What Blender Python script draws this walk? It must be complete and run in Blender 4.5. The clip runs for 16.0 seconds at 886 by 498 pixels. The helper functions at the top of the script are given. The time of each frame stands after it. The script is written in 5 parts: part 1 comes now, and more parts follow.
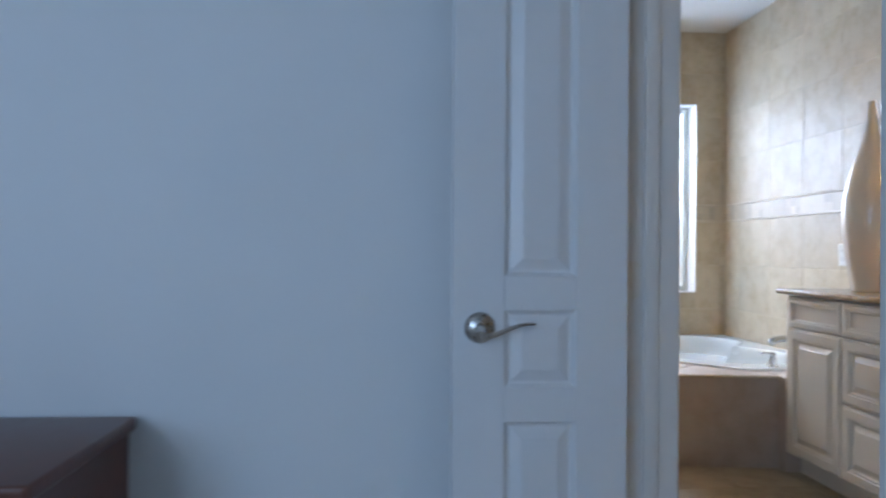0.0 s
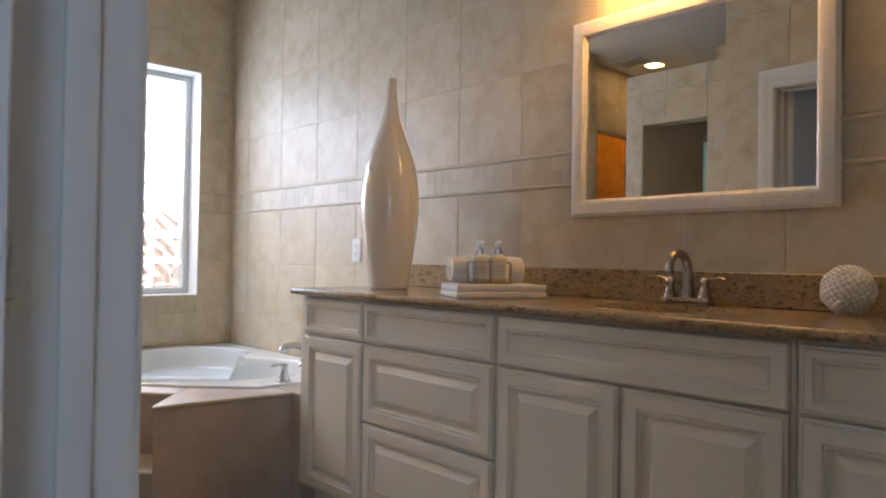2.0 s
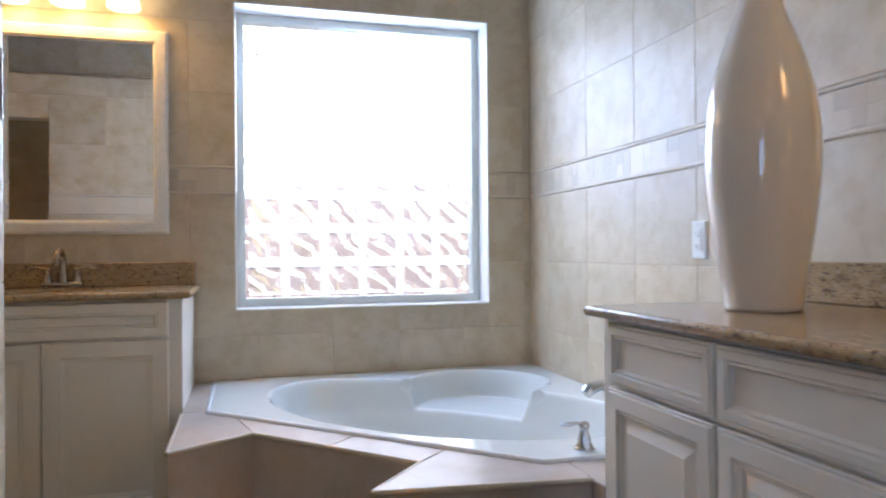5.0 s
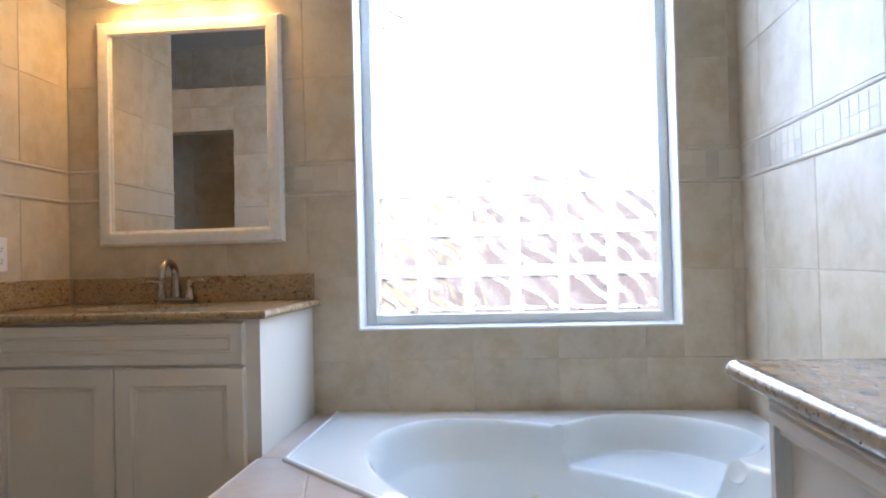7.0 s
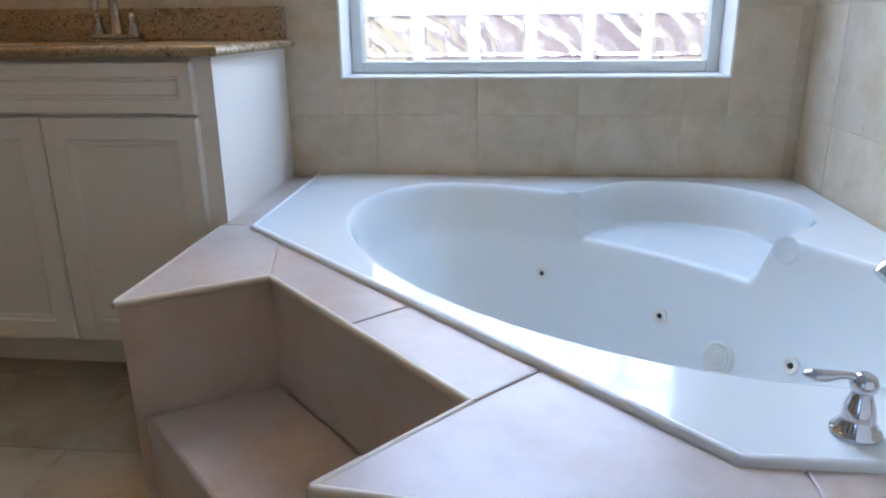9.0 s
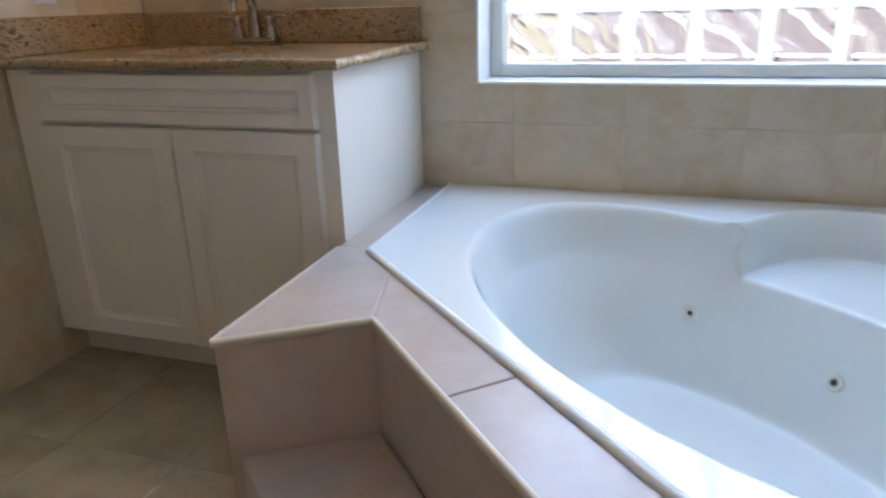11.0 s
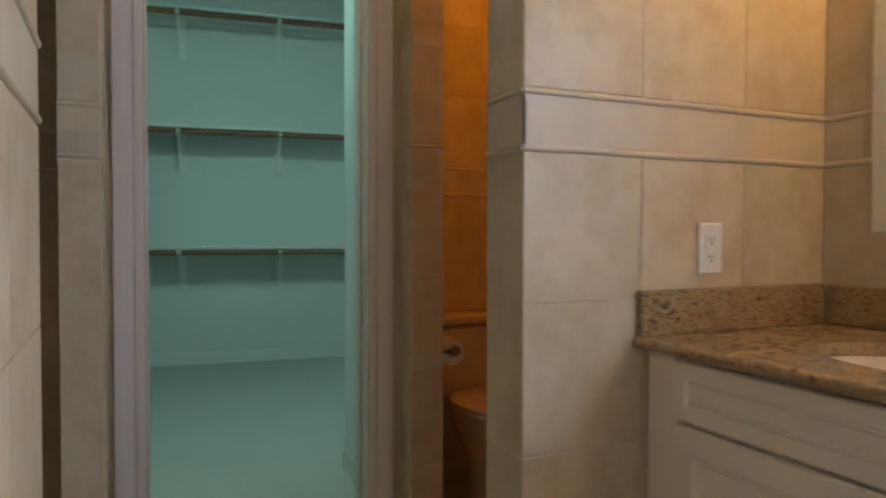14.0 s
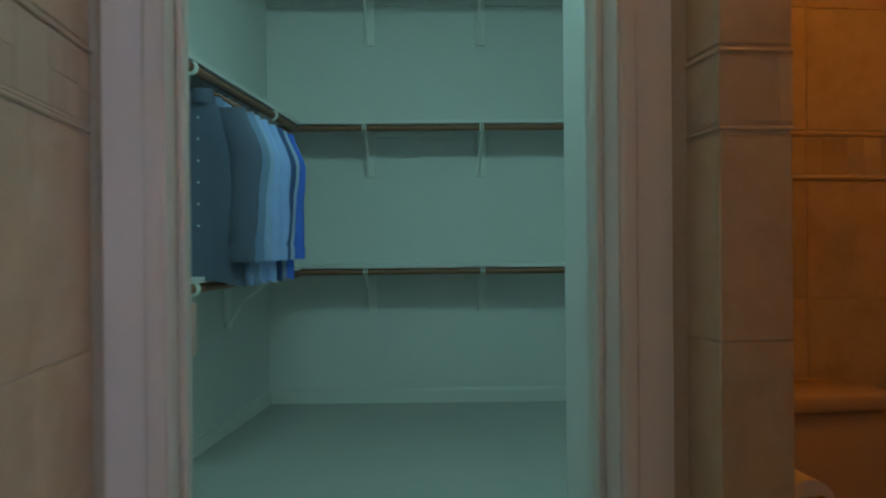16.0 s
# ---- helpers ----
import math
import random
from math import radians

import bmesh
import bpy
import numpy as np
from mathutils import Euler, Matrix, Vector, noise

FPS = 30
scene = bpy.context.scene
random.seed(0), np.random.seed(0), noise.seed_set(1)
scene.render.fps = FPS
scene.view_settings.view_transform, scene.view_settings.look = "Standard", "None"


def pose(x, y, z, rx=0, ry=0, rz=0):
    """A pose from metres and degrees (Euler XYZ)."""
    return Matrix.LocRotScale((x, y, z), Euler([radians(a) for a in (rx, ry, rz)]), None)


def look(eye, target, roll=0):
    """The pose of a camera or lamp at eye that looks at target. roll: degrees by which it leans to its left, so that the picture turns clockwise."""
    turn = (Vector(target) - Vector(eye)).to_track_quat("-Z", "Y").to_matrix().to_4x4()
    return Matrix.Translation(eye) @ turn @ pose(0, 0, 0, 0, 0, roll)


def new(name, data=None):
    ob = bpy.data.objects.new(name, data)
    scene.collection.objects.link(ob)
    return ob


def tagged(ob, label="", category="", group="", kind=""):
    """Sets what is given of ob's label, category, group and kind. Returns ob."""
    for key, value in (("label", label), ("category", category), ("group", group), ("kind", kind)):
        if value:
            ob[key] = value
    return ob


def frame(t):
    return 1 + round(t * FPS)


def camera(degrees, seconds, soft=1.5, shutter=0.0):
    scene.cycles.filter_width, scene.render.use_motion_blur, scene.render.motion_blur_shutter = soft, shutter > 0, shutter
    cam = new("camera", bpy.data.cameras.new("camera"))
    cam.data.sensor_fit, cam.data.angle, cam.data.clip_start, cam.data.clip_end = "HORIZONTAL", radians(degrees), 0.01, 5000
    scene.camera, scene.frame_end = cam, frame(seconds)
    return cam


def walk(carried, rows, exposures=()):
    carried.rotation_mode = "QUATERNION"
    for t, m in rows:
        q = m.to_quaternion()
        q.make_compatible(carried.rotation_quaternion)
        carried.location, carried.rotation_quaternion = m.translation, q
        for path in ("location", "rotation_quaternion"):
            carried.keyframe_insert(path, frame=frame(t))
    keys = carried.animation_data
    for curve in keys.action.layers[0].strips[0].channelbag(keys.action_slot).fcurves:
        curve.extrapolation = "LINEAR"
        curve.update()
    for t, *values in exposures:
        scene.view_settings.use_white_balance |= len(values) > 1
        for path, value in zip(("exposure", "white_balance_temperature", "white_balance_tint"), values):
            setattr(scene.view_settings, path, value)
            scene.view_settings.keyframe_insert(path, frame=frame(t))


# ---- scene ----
PATH = [
    (0, (-2.385, -4.917, 1.034), (-2.242, -2.922, 1.041), 0.4),
    (0.5, (-2.316, -4.625, 1.029), (-1.796, -2.693, 1.046), 0.1),
    (1, (-2.232, -4.428, 1.015), (-1.29, -2.663, 1.02), 0.4),
    (1.5, (-2.101, -4.253, 0.997), (-0.891, -2.661, 1.014), 0.7),
    (2, (-2.016, -4.152, 0.992), (-0.662, -2.681, 1.021), 0.9),
    (2.5, (-1.927, -4.046, 0.992), (-0.542, -2.604, 1.007), 0.6),
    (3, (-1.828, -3.869, 1.006), (-0.478, -2.393, 1.016), 0.5),
    (3.5, (-1.742, -3.705, 1.0), (-0.515, -2.125, 1.008), 0.3),
    (4, (-1.621, -3.533, 1.012), (-0.578, -1.826, 1.012), -0.3),
    (4.5, (-1.494, -3.367, 1.008), (-0.679, -1.541, 1.012), -0.4),
    (5, (-1.329, -3.208, 0.999), (-0.796, -1.28, 1.008), -0.5),
    (7.5, (-0.792, -2.412, 0.995), (-1.031, -0.427, 1.03), -1.0),
    (8, (-0.82, -2.275, 0.947), (-1.063, -0.303, 0.712), -0.7),
    (8.5, (-0.85, -2.223, 0.916), (-1.039, -0.311, 0.363), -0.5),
    (11, (-0.821, -1.994, 0.985), (-1.43, -0.211, 0.315), -1.7),
    (11.5, (-0.930, -1.858, 1.042), (-1.968, -0.213, 0.578), 0.2),
    (12, (-0.989, -1.761, 1.089), (-2.318, -0.303, 0.755), 0.5),
    (12.5, (-1.029, -1.672, 1.107), (-2.500, -0.338, 0.865), 0.6),
    (13, (-1.053, -1.635, 1.120), (-2.689, -0.493, 0.981), 0.5),
    (13.5, (-1.113, -1.618, 1.093), (-2.844, -0.621, 1.018), 0.3),
    (14, (-1.297, -1.602, 1.093), (-3.116, -0.772, 1.046), 0.1),
    (14.5, (-1.510, -1.566, 1.091), (-3.397, -0.905, 1.056), -0.2),
    (15, (-1.762, -1.451, 1.078), (-3.713, -1.015, 1.069), -0.1),
    (15.5, (-2.110, -1.386, 1.085), (-4.089, -1.100, 1.080), -0.3),
    (16, (-2.464, -1.270, 1.093), (-4.446, -1.020, 1.086), -0.5),
]
EXPOSURES = [(0.0, -0.05, 6500, 11), (1.0, -0.12, 6850, 13), (2.2, -0.20, 7400, 16), (3.5, -0.17, 6850, 16), (5.0, -0.20, 6200, 14), (7.5, -0.10, 5900, 12), (8.5, -0.24, 5700, 11), (11.0, -0.27, 5950, 10), (11.8, -0.12, 6600, 11), (13.0, -0.27, 7350, 12), (14.5, -0.40, 7100, 12), (16.0, -0.62, 6600, 13)]
cam = camera(64.3, 16.0, soft=2.0, shutter=0.4)
walk(cam, [(t, look(e, g, r)) for t, e, g, r in PATH], EXPOSURES)

# ---------------------------------------------------------------- light
world = bpy.data.worlds.new("world")
scene.world = world
world.use_nodes = True
wt = world.node_tree
sky = wt.nodes.new("ShaderNodeTexSky")
sky.sky_type, sky.sun_disc = "NISHITA", False
sky.sun_elevation, sky.sun_rotation = radians(50), radians(160)
wt.links.new(sky.outputs[0], wt.nodes["Background"].inputs[0])
wt.nodes["Background"].inputs[1].default_value = 0.12

sun = new("sun", bpy.data.lights.new("sun", "SUN"))
sun.data.energy, sun.data.angle, sun.data.color = 3.0, radians(0.5), (1, 0.95, 0.88)
sun.matrix_world = look((3, -8, 12), (0, 0, 0))


def area(name, at, to, sx, sy, watts, color):
    d = bpy.data.lights.new(name, "AREA")
    d.shape, d.size, d.size_y, d.energy, d.color = "RECTANGLE", sx, sy, watts, color
    ob = new(name, d)
    ob.matrix_world = look(at, to)
    return ob


def bulb(name, at, watts, color, r=0.03):
    d = bpy.data.lights.new(name, "POINT")
    d.energy, d.color, d.shadow_soft_size = watts, color, r
    ob = new(name, d)
    ob.location = at
    return ob


DAY = (0.42, 0.63, 1.0)
WARM = (1.0, 0.58, 0.165)
area("window_daylight", (-0.80, 0.235, 1.70), (-0.62, -1.5, 1.28), 1.12, 0.76, 35, DAY)
area("bedroom_window_daylight", (-4.2, -6.85, 1.5), (-2.9, -3.30, 1.15), 1.3, 1.45, 37, (0.40, 0.63, 1.0))
# added blue fill that brightens the alcove; no window is known there
area("alcove_fill_light", (-6.5, -2.93, 1.5), (-2.0, -2.93, 1.3), 0.36, 1.3, 5, (0.40, 0.63, 1.0))
area("closet_tube_light", (-4.55, -0.95, 3.05), (-5.2, -0.95, 0), 1.2, 0.25, 27, (0.46, 1.0, 0.95))
bulb("water_closet_lamp", (-3.35, -0.22, 2.45), 10, (1.0, 0.36, 0.04), 0.08)
area("recessed_can_lamp", (-3.18, -1.06, 2.612), (-3.18, -1.06, 0), 0.12, 0.12, 1.3, WARM)

# ---------------------------------------------------------------- materials


def material(name, color, rough=0.5, metal=0.0, grain=0.0, scale=30.0, blotch=0.0, bscale=3.0, bump=0.0, per_object=0.0, per_island=0.0, spec=0.5, tint=None, coat=0.0):
    m = bpy.data.materials.new(name)
    m.use_nodes = True
    t = m.node_tree
    b = t.nodes["Principled BSDF"]
    b.inputs["Roughness"].default_value = rough
    b.inputs["Metallic"].default_value = metal
    b.inputs["Specular IOR Level"].default_value = spec
    b.inputs["Coat Weight"].default_value = coat
    geo = t.nodes.new("ShaderNodeNewGeometry")
    oi = t.nodes.new("ShaderNodeObjectInfo")
    out = None
    rgb = t.nodes.new("ShaderNodeRGB")
    rgb.outputs[0].default_value = (*color, 1)
    out = rgb.outputs[0]
    shift = t.nodes.new("ShaderNodeVectorMath")
    shift.operation = "ADD"
    t.links.new(geo.outputs["Position"], shift.inputs[0])
    if per_object:
        sc = t.nodes.new("ShaderNodeVectorMath")
        sc.operation = "SCALE"
        sc.inputs[0].default_value = (7.0, 13.0, 5.0)
        t.links.new(oi.outputs["Random"], sc.inputs["Scale"])
        t.links.new(sc.outputs[0], shift.inputs[1])
    pos = shift.outputs[0]

    def mul(socket, lo, hi, prev):
        mr = t.nodes.new("ShaderNodeMapRange")
        mr.inputs["To Min"].default_value, mr.inputs["To Max"].default_value = lo, hi
        t.links.new(socket, mr.inputs[0])
        mx = t.nodes.new("ShaderNodeMix")
        mx.data_type, mx.blend_type = "RGBA", "MULTIPLY"
        mx.inputs[0].default_value = 1.0
        cb = t.nodes.new("ShaderNodeCombineColor")
        for i in range(3):
            t.links.new(mr.outputs[0], cb.inputs[i])
        t.links.new(prev, mx.inputs[6])
        t.links.new(cb.outputs[0], mx.inputs[7])
        return mx.outputs[2]

    def nz(s, detail=4.0, r=0.55):
        n = t.nodes.new("ShaderNodeTexNoise")
        n.inputs["Scale"].default_value, n.inputs["Detail"].default_value, n.inputs["Roughness"].default_value = s, detail, r
        t.links.new(pos, n.inputs["Vector"])
        return n.outputs["Fac"]

    fine = nz(scale)
    if tint is not None:
        mr = t.nodes.new("ShaderNodeMapRange")
        mr.inputs["From Min"].default_value, mr.inputs["From Max"].default_value = 0.42, 0.66
        t.links.new(nz(bscale * 1.7, 6.0, 0.62), mr.inputs[0])
        mx = t.nodes.new("ShaderNodeMix")
        mx.data_type = "RGBA"
        mx.inputs[7].default_value = (*tint, 1)
        t.links.new(out, mx.inputs[6])
        t.links.new(mr.outputs[0], mx.inputs[0])
        out = mx.outputs[2]
    if grain:
        out = mul(fine, 1 - grain, 1 + grain, out)
    if blotch:
        out = mul(nz(bscale), 1 - blotch, 1 + blotch, out)
    if per_object:
        out = mul(oi.outputs["Random"], 1 - per_object, 1 + per_object, out)
    if per_island:
        out = mul(geo.outputs["Random Per Island"], 1 - per_island, 1 + per_island, out)
    t.links.new(out, b.inputs["Base Color"])
    rr = t.nodes.new("ShaderNodeMapRange")
    rr.inputs["To Min"].default_value, rr.inputs["To Max"].default_value = rough * 0.85, min(1, rough * 1.15)
    t.links.new(fine, rr.inputs[0])
    t.links.new(rr.outputs[0], b.inputs["Roughness"])
    if bump:
        bp = t.nodes.new("ShaderNodeBump")
        bp.inputs["Strength"].default_value, bp.inputs["Distance"].default_value = 0.5, bump
        t.links.new(fine, bp.inputs["Height"])
        t.links.new(bp.outputs[0], b.inputs["Normal"])
    return m


PAINT = material("bedroom_wall_paint", (0.80, 0.81, 0.81), 0.7, grain=0.015, scale=160, blotch=0.02, bump=0.0008)
CLOSETP = material("closet_wall_paint", (0.71, 0.715, 0.70), 0.75, grain=0.02, scale=150, blotch=0.03, bump=0.0008)
CEIL = material("ceiling_paint", (0.72, 0.70, 0.66), 0.85, grain=0.03, scale=90, blotch=0.03, bump=0.002)
TRIM = material("trim_paint", (0.76, 0.75, 0.73), 0.38, grain=0.02, scale=40, blotch=0.03)
DOORP = material("door_paint", (0.78, 0.79, 0.80), 0.36, grain=0.015, scale=60, blotch=0.02)
GROUT = material("grout", (0.60, 0.52, 0.40), 0.9, grain=0.12, scale=200, blotch=0.1)
TILE = material("wall_tile_glaze", (0.60, 0.505, 0.37), 0.42, grain=0.05, scale=38, blotch=0.12, bscale=6, bump=0.0006, per_object=0.06, tint=(0.51, 0.405, 0.26))
MOSAIC = material("mosaic_tile_glaze", (0.56, 0.475, 0.355), 0.38, grain=0.05, scale=60, blotch=0.10, per_island=0.14)
MOSAICQ = material("even_mosaic_glaze", (0.60, 0.51, 0.385), 0.42, grain=0.05, scale=50, blotch=0.08, per_island=0.035)
LINER = material("pencil_liner_glaze", (0.60, 0.51, 0.39), 0.35, grain=0.06, scale=50, blotch=0.08)
DECK = material("deck_tile_glaze", (0.51, 0.425, 0.37), 0.32, grain=0.04, scale=45, blotch=0.12, bscale=4, bump=0.0005, per_object=0.05, tint=(0.45, 0.345, 0.265))
FLOOR = material("floor_tile_glaze", (0.42, 0.335, 0.225), 0.4, grain=0.06, scale=45, blotch=0.14, bscale=4, bump=0.0006, per_object=0.05, tint=(0.32, 0.24, 0.15))
CAB = material("cabinet_paint", (0.76, 0.70, 0.61), 0.42, grain=0.015, scale=50, blotch=0.03)
CABIN = material("cabinet_recess", (0.26, 0.23, 0.19), 0.7, grain=0.05)
CHROME = material("polished_chrome", (0.60, 0.61, 0.63), 0.10, 1.0)
NICKEL = material("brushed_nickel", (0.36, 0.31, 0.26), 0.26, 1.0, grain=0.05, scale=90)
HARDW = material("satin_nickel_lever", (0.50, 0.47, 0.44), 0.28, 1.0, grain=0.04, scale=90)
ACRYL = material("tub_acrylic", (0.735, 0.755, 0.725), 0.12, grain=0.008, scale=8, blotch=0.015, coat=0.3)
CAULK = material("white_caulk", (0.78, 0.77, 0.75), 0.75, grain=0.04, scale=60, blotch=0.05)
PORC = material("porcelain", (0.60, 0.47, 0.36), 0.14, blotch=0.02)
WHITEP = material("white_plastic", (0.80, 0.79, 0.76), 0.35)
DARK = material("dark_slot", (0.03, 0.03, 0.03), 0.6)
VASE = material("ivory_ceramic_glaze", (0.74, 0.66, 0.56), 0.055, blotch=0.03, bscale=6, coat=0.4)
WOODD = material("dark_stained_wood", (0.13, 0.042, 0.026), 0.30, grain=0.25, scale=25, blotch=0.2, bscale=6)
WOODR = material("closet_rod_wood", (0.24, 0.10, 0.055), 0.5, grain=0.15, scale=60, blotch=0.1)
TOWEL = material("terry_towel", (0.80, 0.76, 0.70), 0.95, grain=0.06, scale=500, bump=0.004)
CARPET = material("closet_carpet", (0.50, 0.49, 0.465), 0.98, grain=0.25, scale=420, blotch=0.06, bump=0.006)
BEDFLOOR = material("bedroom_carpet", (0.52, 0.48, 0.43), 0.98, grain=0.2, scale=300, blotch=0.06, bump=0.006)
BRONZE = material("dark_bronze", (0.10, 0.075, 0.06), 0.35, 1.0)
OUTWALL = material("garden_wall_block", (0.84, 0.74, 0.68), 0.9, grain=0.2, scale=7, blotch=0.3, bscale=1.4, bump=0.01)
# strong sunlight put into this pale wall colour
OUTSUNCREAM = material("garden_wall_sun_cream", (0.90, 0.85, 0.70), 0.9, grain=0.12, scale=7, blotch=0.2, bscale=2.0, bump=0.01)
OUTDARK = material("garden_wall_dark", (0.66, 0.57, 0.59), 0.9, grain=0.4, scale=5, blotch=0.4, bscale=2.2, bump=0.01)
GROUND = material("garden_ground", (0.42, 0.34, 0.26), 0.95, grain=0.2, scale=9, blotch=0.2, bscale=0.8)
BEAD = material("pearl_bead", (0.82, 0.79, 0.72), 0.22, per_island=0.08)


def granite():
    m = material("speckled_granite", (0.36, 0.245, 0.125), 0.20, grain=0.12, scale=60, blotch=0.18, bscale=9, coat=0.08)
    t = m.node_tree
    b = t.nodes["Principled BSDF"]
    geo = t.nodes.new("ShaderNodeNewGeometry")
    st = t.nodes.new("ShaderNodeVectorMath")
    st.operation = "MULTIPLY"
    st.inputs[1].default_value = (0.85, 0.60, 1.2)
    t.links.new(geo.outputs["Position"], st.inputs[0])
    prev = b.inputs["Base Color"].links[0].from_socket
    for s, lo, hi, col in ((30, 0.48, 0.64, (0.42, 0.30, 0.17)), (110, 0.56, 0.68, (0.40, 0.33, 0.24)), (26, 0.60, 0.74, (0.22, 0.135, 0.07)), (70, 0.57, 0.69, (0.12, 0.072, 0.042)), (150, 0.57, 0.67, (0.11, 0.068, 0.042))):
        n = t.nodes.new("ShaderNodeTexNoise")
        n.inputs["Scale"].default_value, n.inputs["Detail"].default_value, n.inputs["Distortion"].default_value = s, 3.0, 0.8
        t.links.new(st.outputs[0], n.inputs["Vector"])
        mr = t.nodes.new("ShaderNodeMapRange")
        mr.inputs["From Min"].default_value, mr.inputs["From Max"].default_value = lo, hi
        t.links.new(n.outputs["Fac"], mr.inputs[0])
        mx = t.nodes.new("ShaderNodeMix")
        mx.data_type = "RGBA"
        mx.inputs[7].default_value = (*col, 1)
        t.links.new(prev, mx.inputs[6])
        t.links.new(mr.outputs[0], mx.inputs[0])
        prev = mx.outputs[2]
    t.links.new(prev, b.inputs["Base Color"])
    return m


GRANITE = granite()


def glass(name, rough, bumpd, scale, color=(1, 1, 1), ior=1.45):
    m = bpy.data.materials.new(name)
    m.use_nodes = True
    t = m.node_tree
    b = t.nodes["Principled BSDF"]
    b.inputs["Base Color"].default_value = (*color, 1)
    b.inputs["Transmission Weight"].default_value = 1.0
    b.inputs["Roughness"].default_value = rough
    b.inputs["IOR"].default_value = ior
    if bumpd:
        geo = t.nodes.new("ShaderNodeNewGeometry")
        n = t.nodes.new("ShaderNodeTexWave")
        n.bands_direction = "DIAGONAL"
        n.inputs["Scale"].default_value, n.inputs["Detail"].default_value = scale, 1.0
        n.inputs["Distortion"].default_value, n.inputs["Detail Scale"].default_value = 5.0, 1.4
        t.links.new(geo.outputs["Position"], n.inputs["Vector"])
        bp = t.nodes.new("ShaderNodeBump")
        bp.inputs["Strength"].default_value, bp.inputs["Distance"].default_value = 1.0, bumpd
        t.links.new(n.outputs["Fac"], bp.inputs["Height"])
        t.links.new(bp.outputs[0], b.inputs["Normal"])
    return m


BLOCK = glass("wavy_glass_block", 0.22, 0.009, 6.5)


def translucent(name, color):
    m = bpy.data.materials.new(name)
    m.use_nodes = True
    t = m.node_tree
    t.nodes.remove(t.nodes["Principled BSDF"])
    tr = t.nodes.new("ShaderNodeBsdfTranslucent")
    df = t.nodes.new("ShaderNodeBsdfDiffuse")
    mx = t.nodes.new("ShaderNodeMixShader")
    tr.inputs["Color"].default_value = df.inputs["Color"].default_value = (*color, 1)
    mx.inputs[0].default_value = 0.3
    t.links.new(tr.outputs[0], mx.inputs[1])
    t.links.new(df.outputs[0], mx.inputs[2])
    t.links.new(mx.outputs[0], t.nodes["Material Output"].inputs["Surface"])
    return m


def glow(name, color, strength):
    m = bpy.data.materials.new(name)
    m.use_nodes = True
    t = m.node_tree
    b = t.nodes["Principled BSDF"]
    b.inputs["Base Color"].default_value = (*color, 1)
    b.inputs["Emission Color"].default_value = (*color, 1)
    b.inputs["Emission Strength"].default_value = strength
    return m


SHADE = glow("lit_frosted_shade", (1.0, 0.78, 0.44), 6.5)
CANGLOW = glow("lit_can_lens", (1.0, 0.80, 0.55), 14.0)
TUBEGLOW = glow("lit_tube_cover", (0.45, 1.0, 0.85), 2.0)
SKYGLOW = glow("bright_hazy_sky", (0.95, 0.97, 1.0), 9.0)


def mirror():
    m = bpy.data.materials.new("silvered_mirror")
    m.use_nodes = True
    b = m.node_tree.nodes["Principled BSDF"]
    b.inputs["Base Color"].default_value = (0.80, 0.80, 0.78, 1)
    b.inputs["Metallic"].default_value, b.inputs["Roughness"].default_value = 1.0, 0.0
    return m


MIRROR = mirror()


def fabric(name, color):
    return material(name, color, 0.9, grain=0.10, scale=300, blotch=0.08, bscale=9, bump=0.002)


# ---------------------------------------------------------------- mesh tools
def mesh(name, bm, mat, smooth=0.0):
    bmesh.ops.recalc_face_normals(bm, faces=bm.faces)
    me = bpy.data.meshes.new(name)
    bm.to_mesh(me)
    bm.free()
    if mat:
        me.materials.append(mat)
    if smooth:
        me.shade_smooth()
        me.set_sharp_from_angle(angle=radians(smooth))
    return me


def part(name, bm, mat, parent=None, label="", smooth=0.0):
    ob = new(name, mesh(name, bm, mat, smooth))
    if parent is not None:
        ob.parent = parent
    if label:
        ob["label"] = label
    return ob


def thing(name, label, category, at=(0, 0, 0), group="", kind="", turn=0):
    ob = new(name)
    ob.empty_display_size = 0.05
    ob.matrix_world = pose(*at, 0, 0, turn)
    return tagged(ob, label, category, group, kind)


def box(x0, x1, y0, y1, z0, z1, bm=None, bevel=0.0, seg=2):
    b = bmesh.new()
    bmesh.ops.create_cube(b, size=1.0, matrix=Matrix.LocRotScale(((x0 + x1) / 2, (y0 + y1) / 2, (z0 + z1) / 2), None, (abs(x1 - x0), abs(y1 - y0), abs(z1 - z0))))
    if bevel:
        bmesh.ops.bevel(b, geom=b.edges[:], offset=bevel, segments=seg, affect="EDGES", profile=0.5)
    return join(bm, b)


def join(bm, b, m=None):
    if m is not None:
        b.transform(m)
    if bm is None:
        return b
    me = bpy.data.meshes.new("tmp")
    b.to_mesh(me)
    b.free()
    bm.from_mesh(me)
    bpy.data.meshes.remove(me)
    return bm


def lathe(profile, seg=32, bm=None, m=None):
    b = bmesh.new()
    rings = []
    for r, z in profile:
        if r < 1e-5:
            rings.append([b.verts.new((0, 0, z))])
        else:
            rings.append([b.verts.new((r * math.cos(2 * math.pi * i / seg), r * math.sin(2 * math.pi * i / seg), z)) for i in range(seg)])
    for a, c in zip(rings, rings[1:]):
        for i in range(seg):
            j = (i + 1) % seg
            if len(a) == 1 and len(c) > 1:
                b.faces.new((a[0], c[i], c[j]))
            elif len(c) == 1 and len(a) > 1:
                b.faces.new((a[i], a[j], c[0]))
            elif len(a) > 1:
                b.faces.new((a[i], a[j], c[j], c[i]))
    return join(bm, b, m)


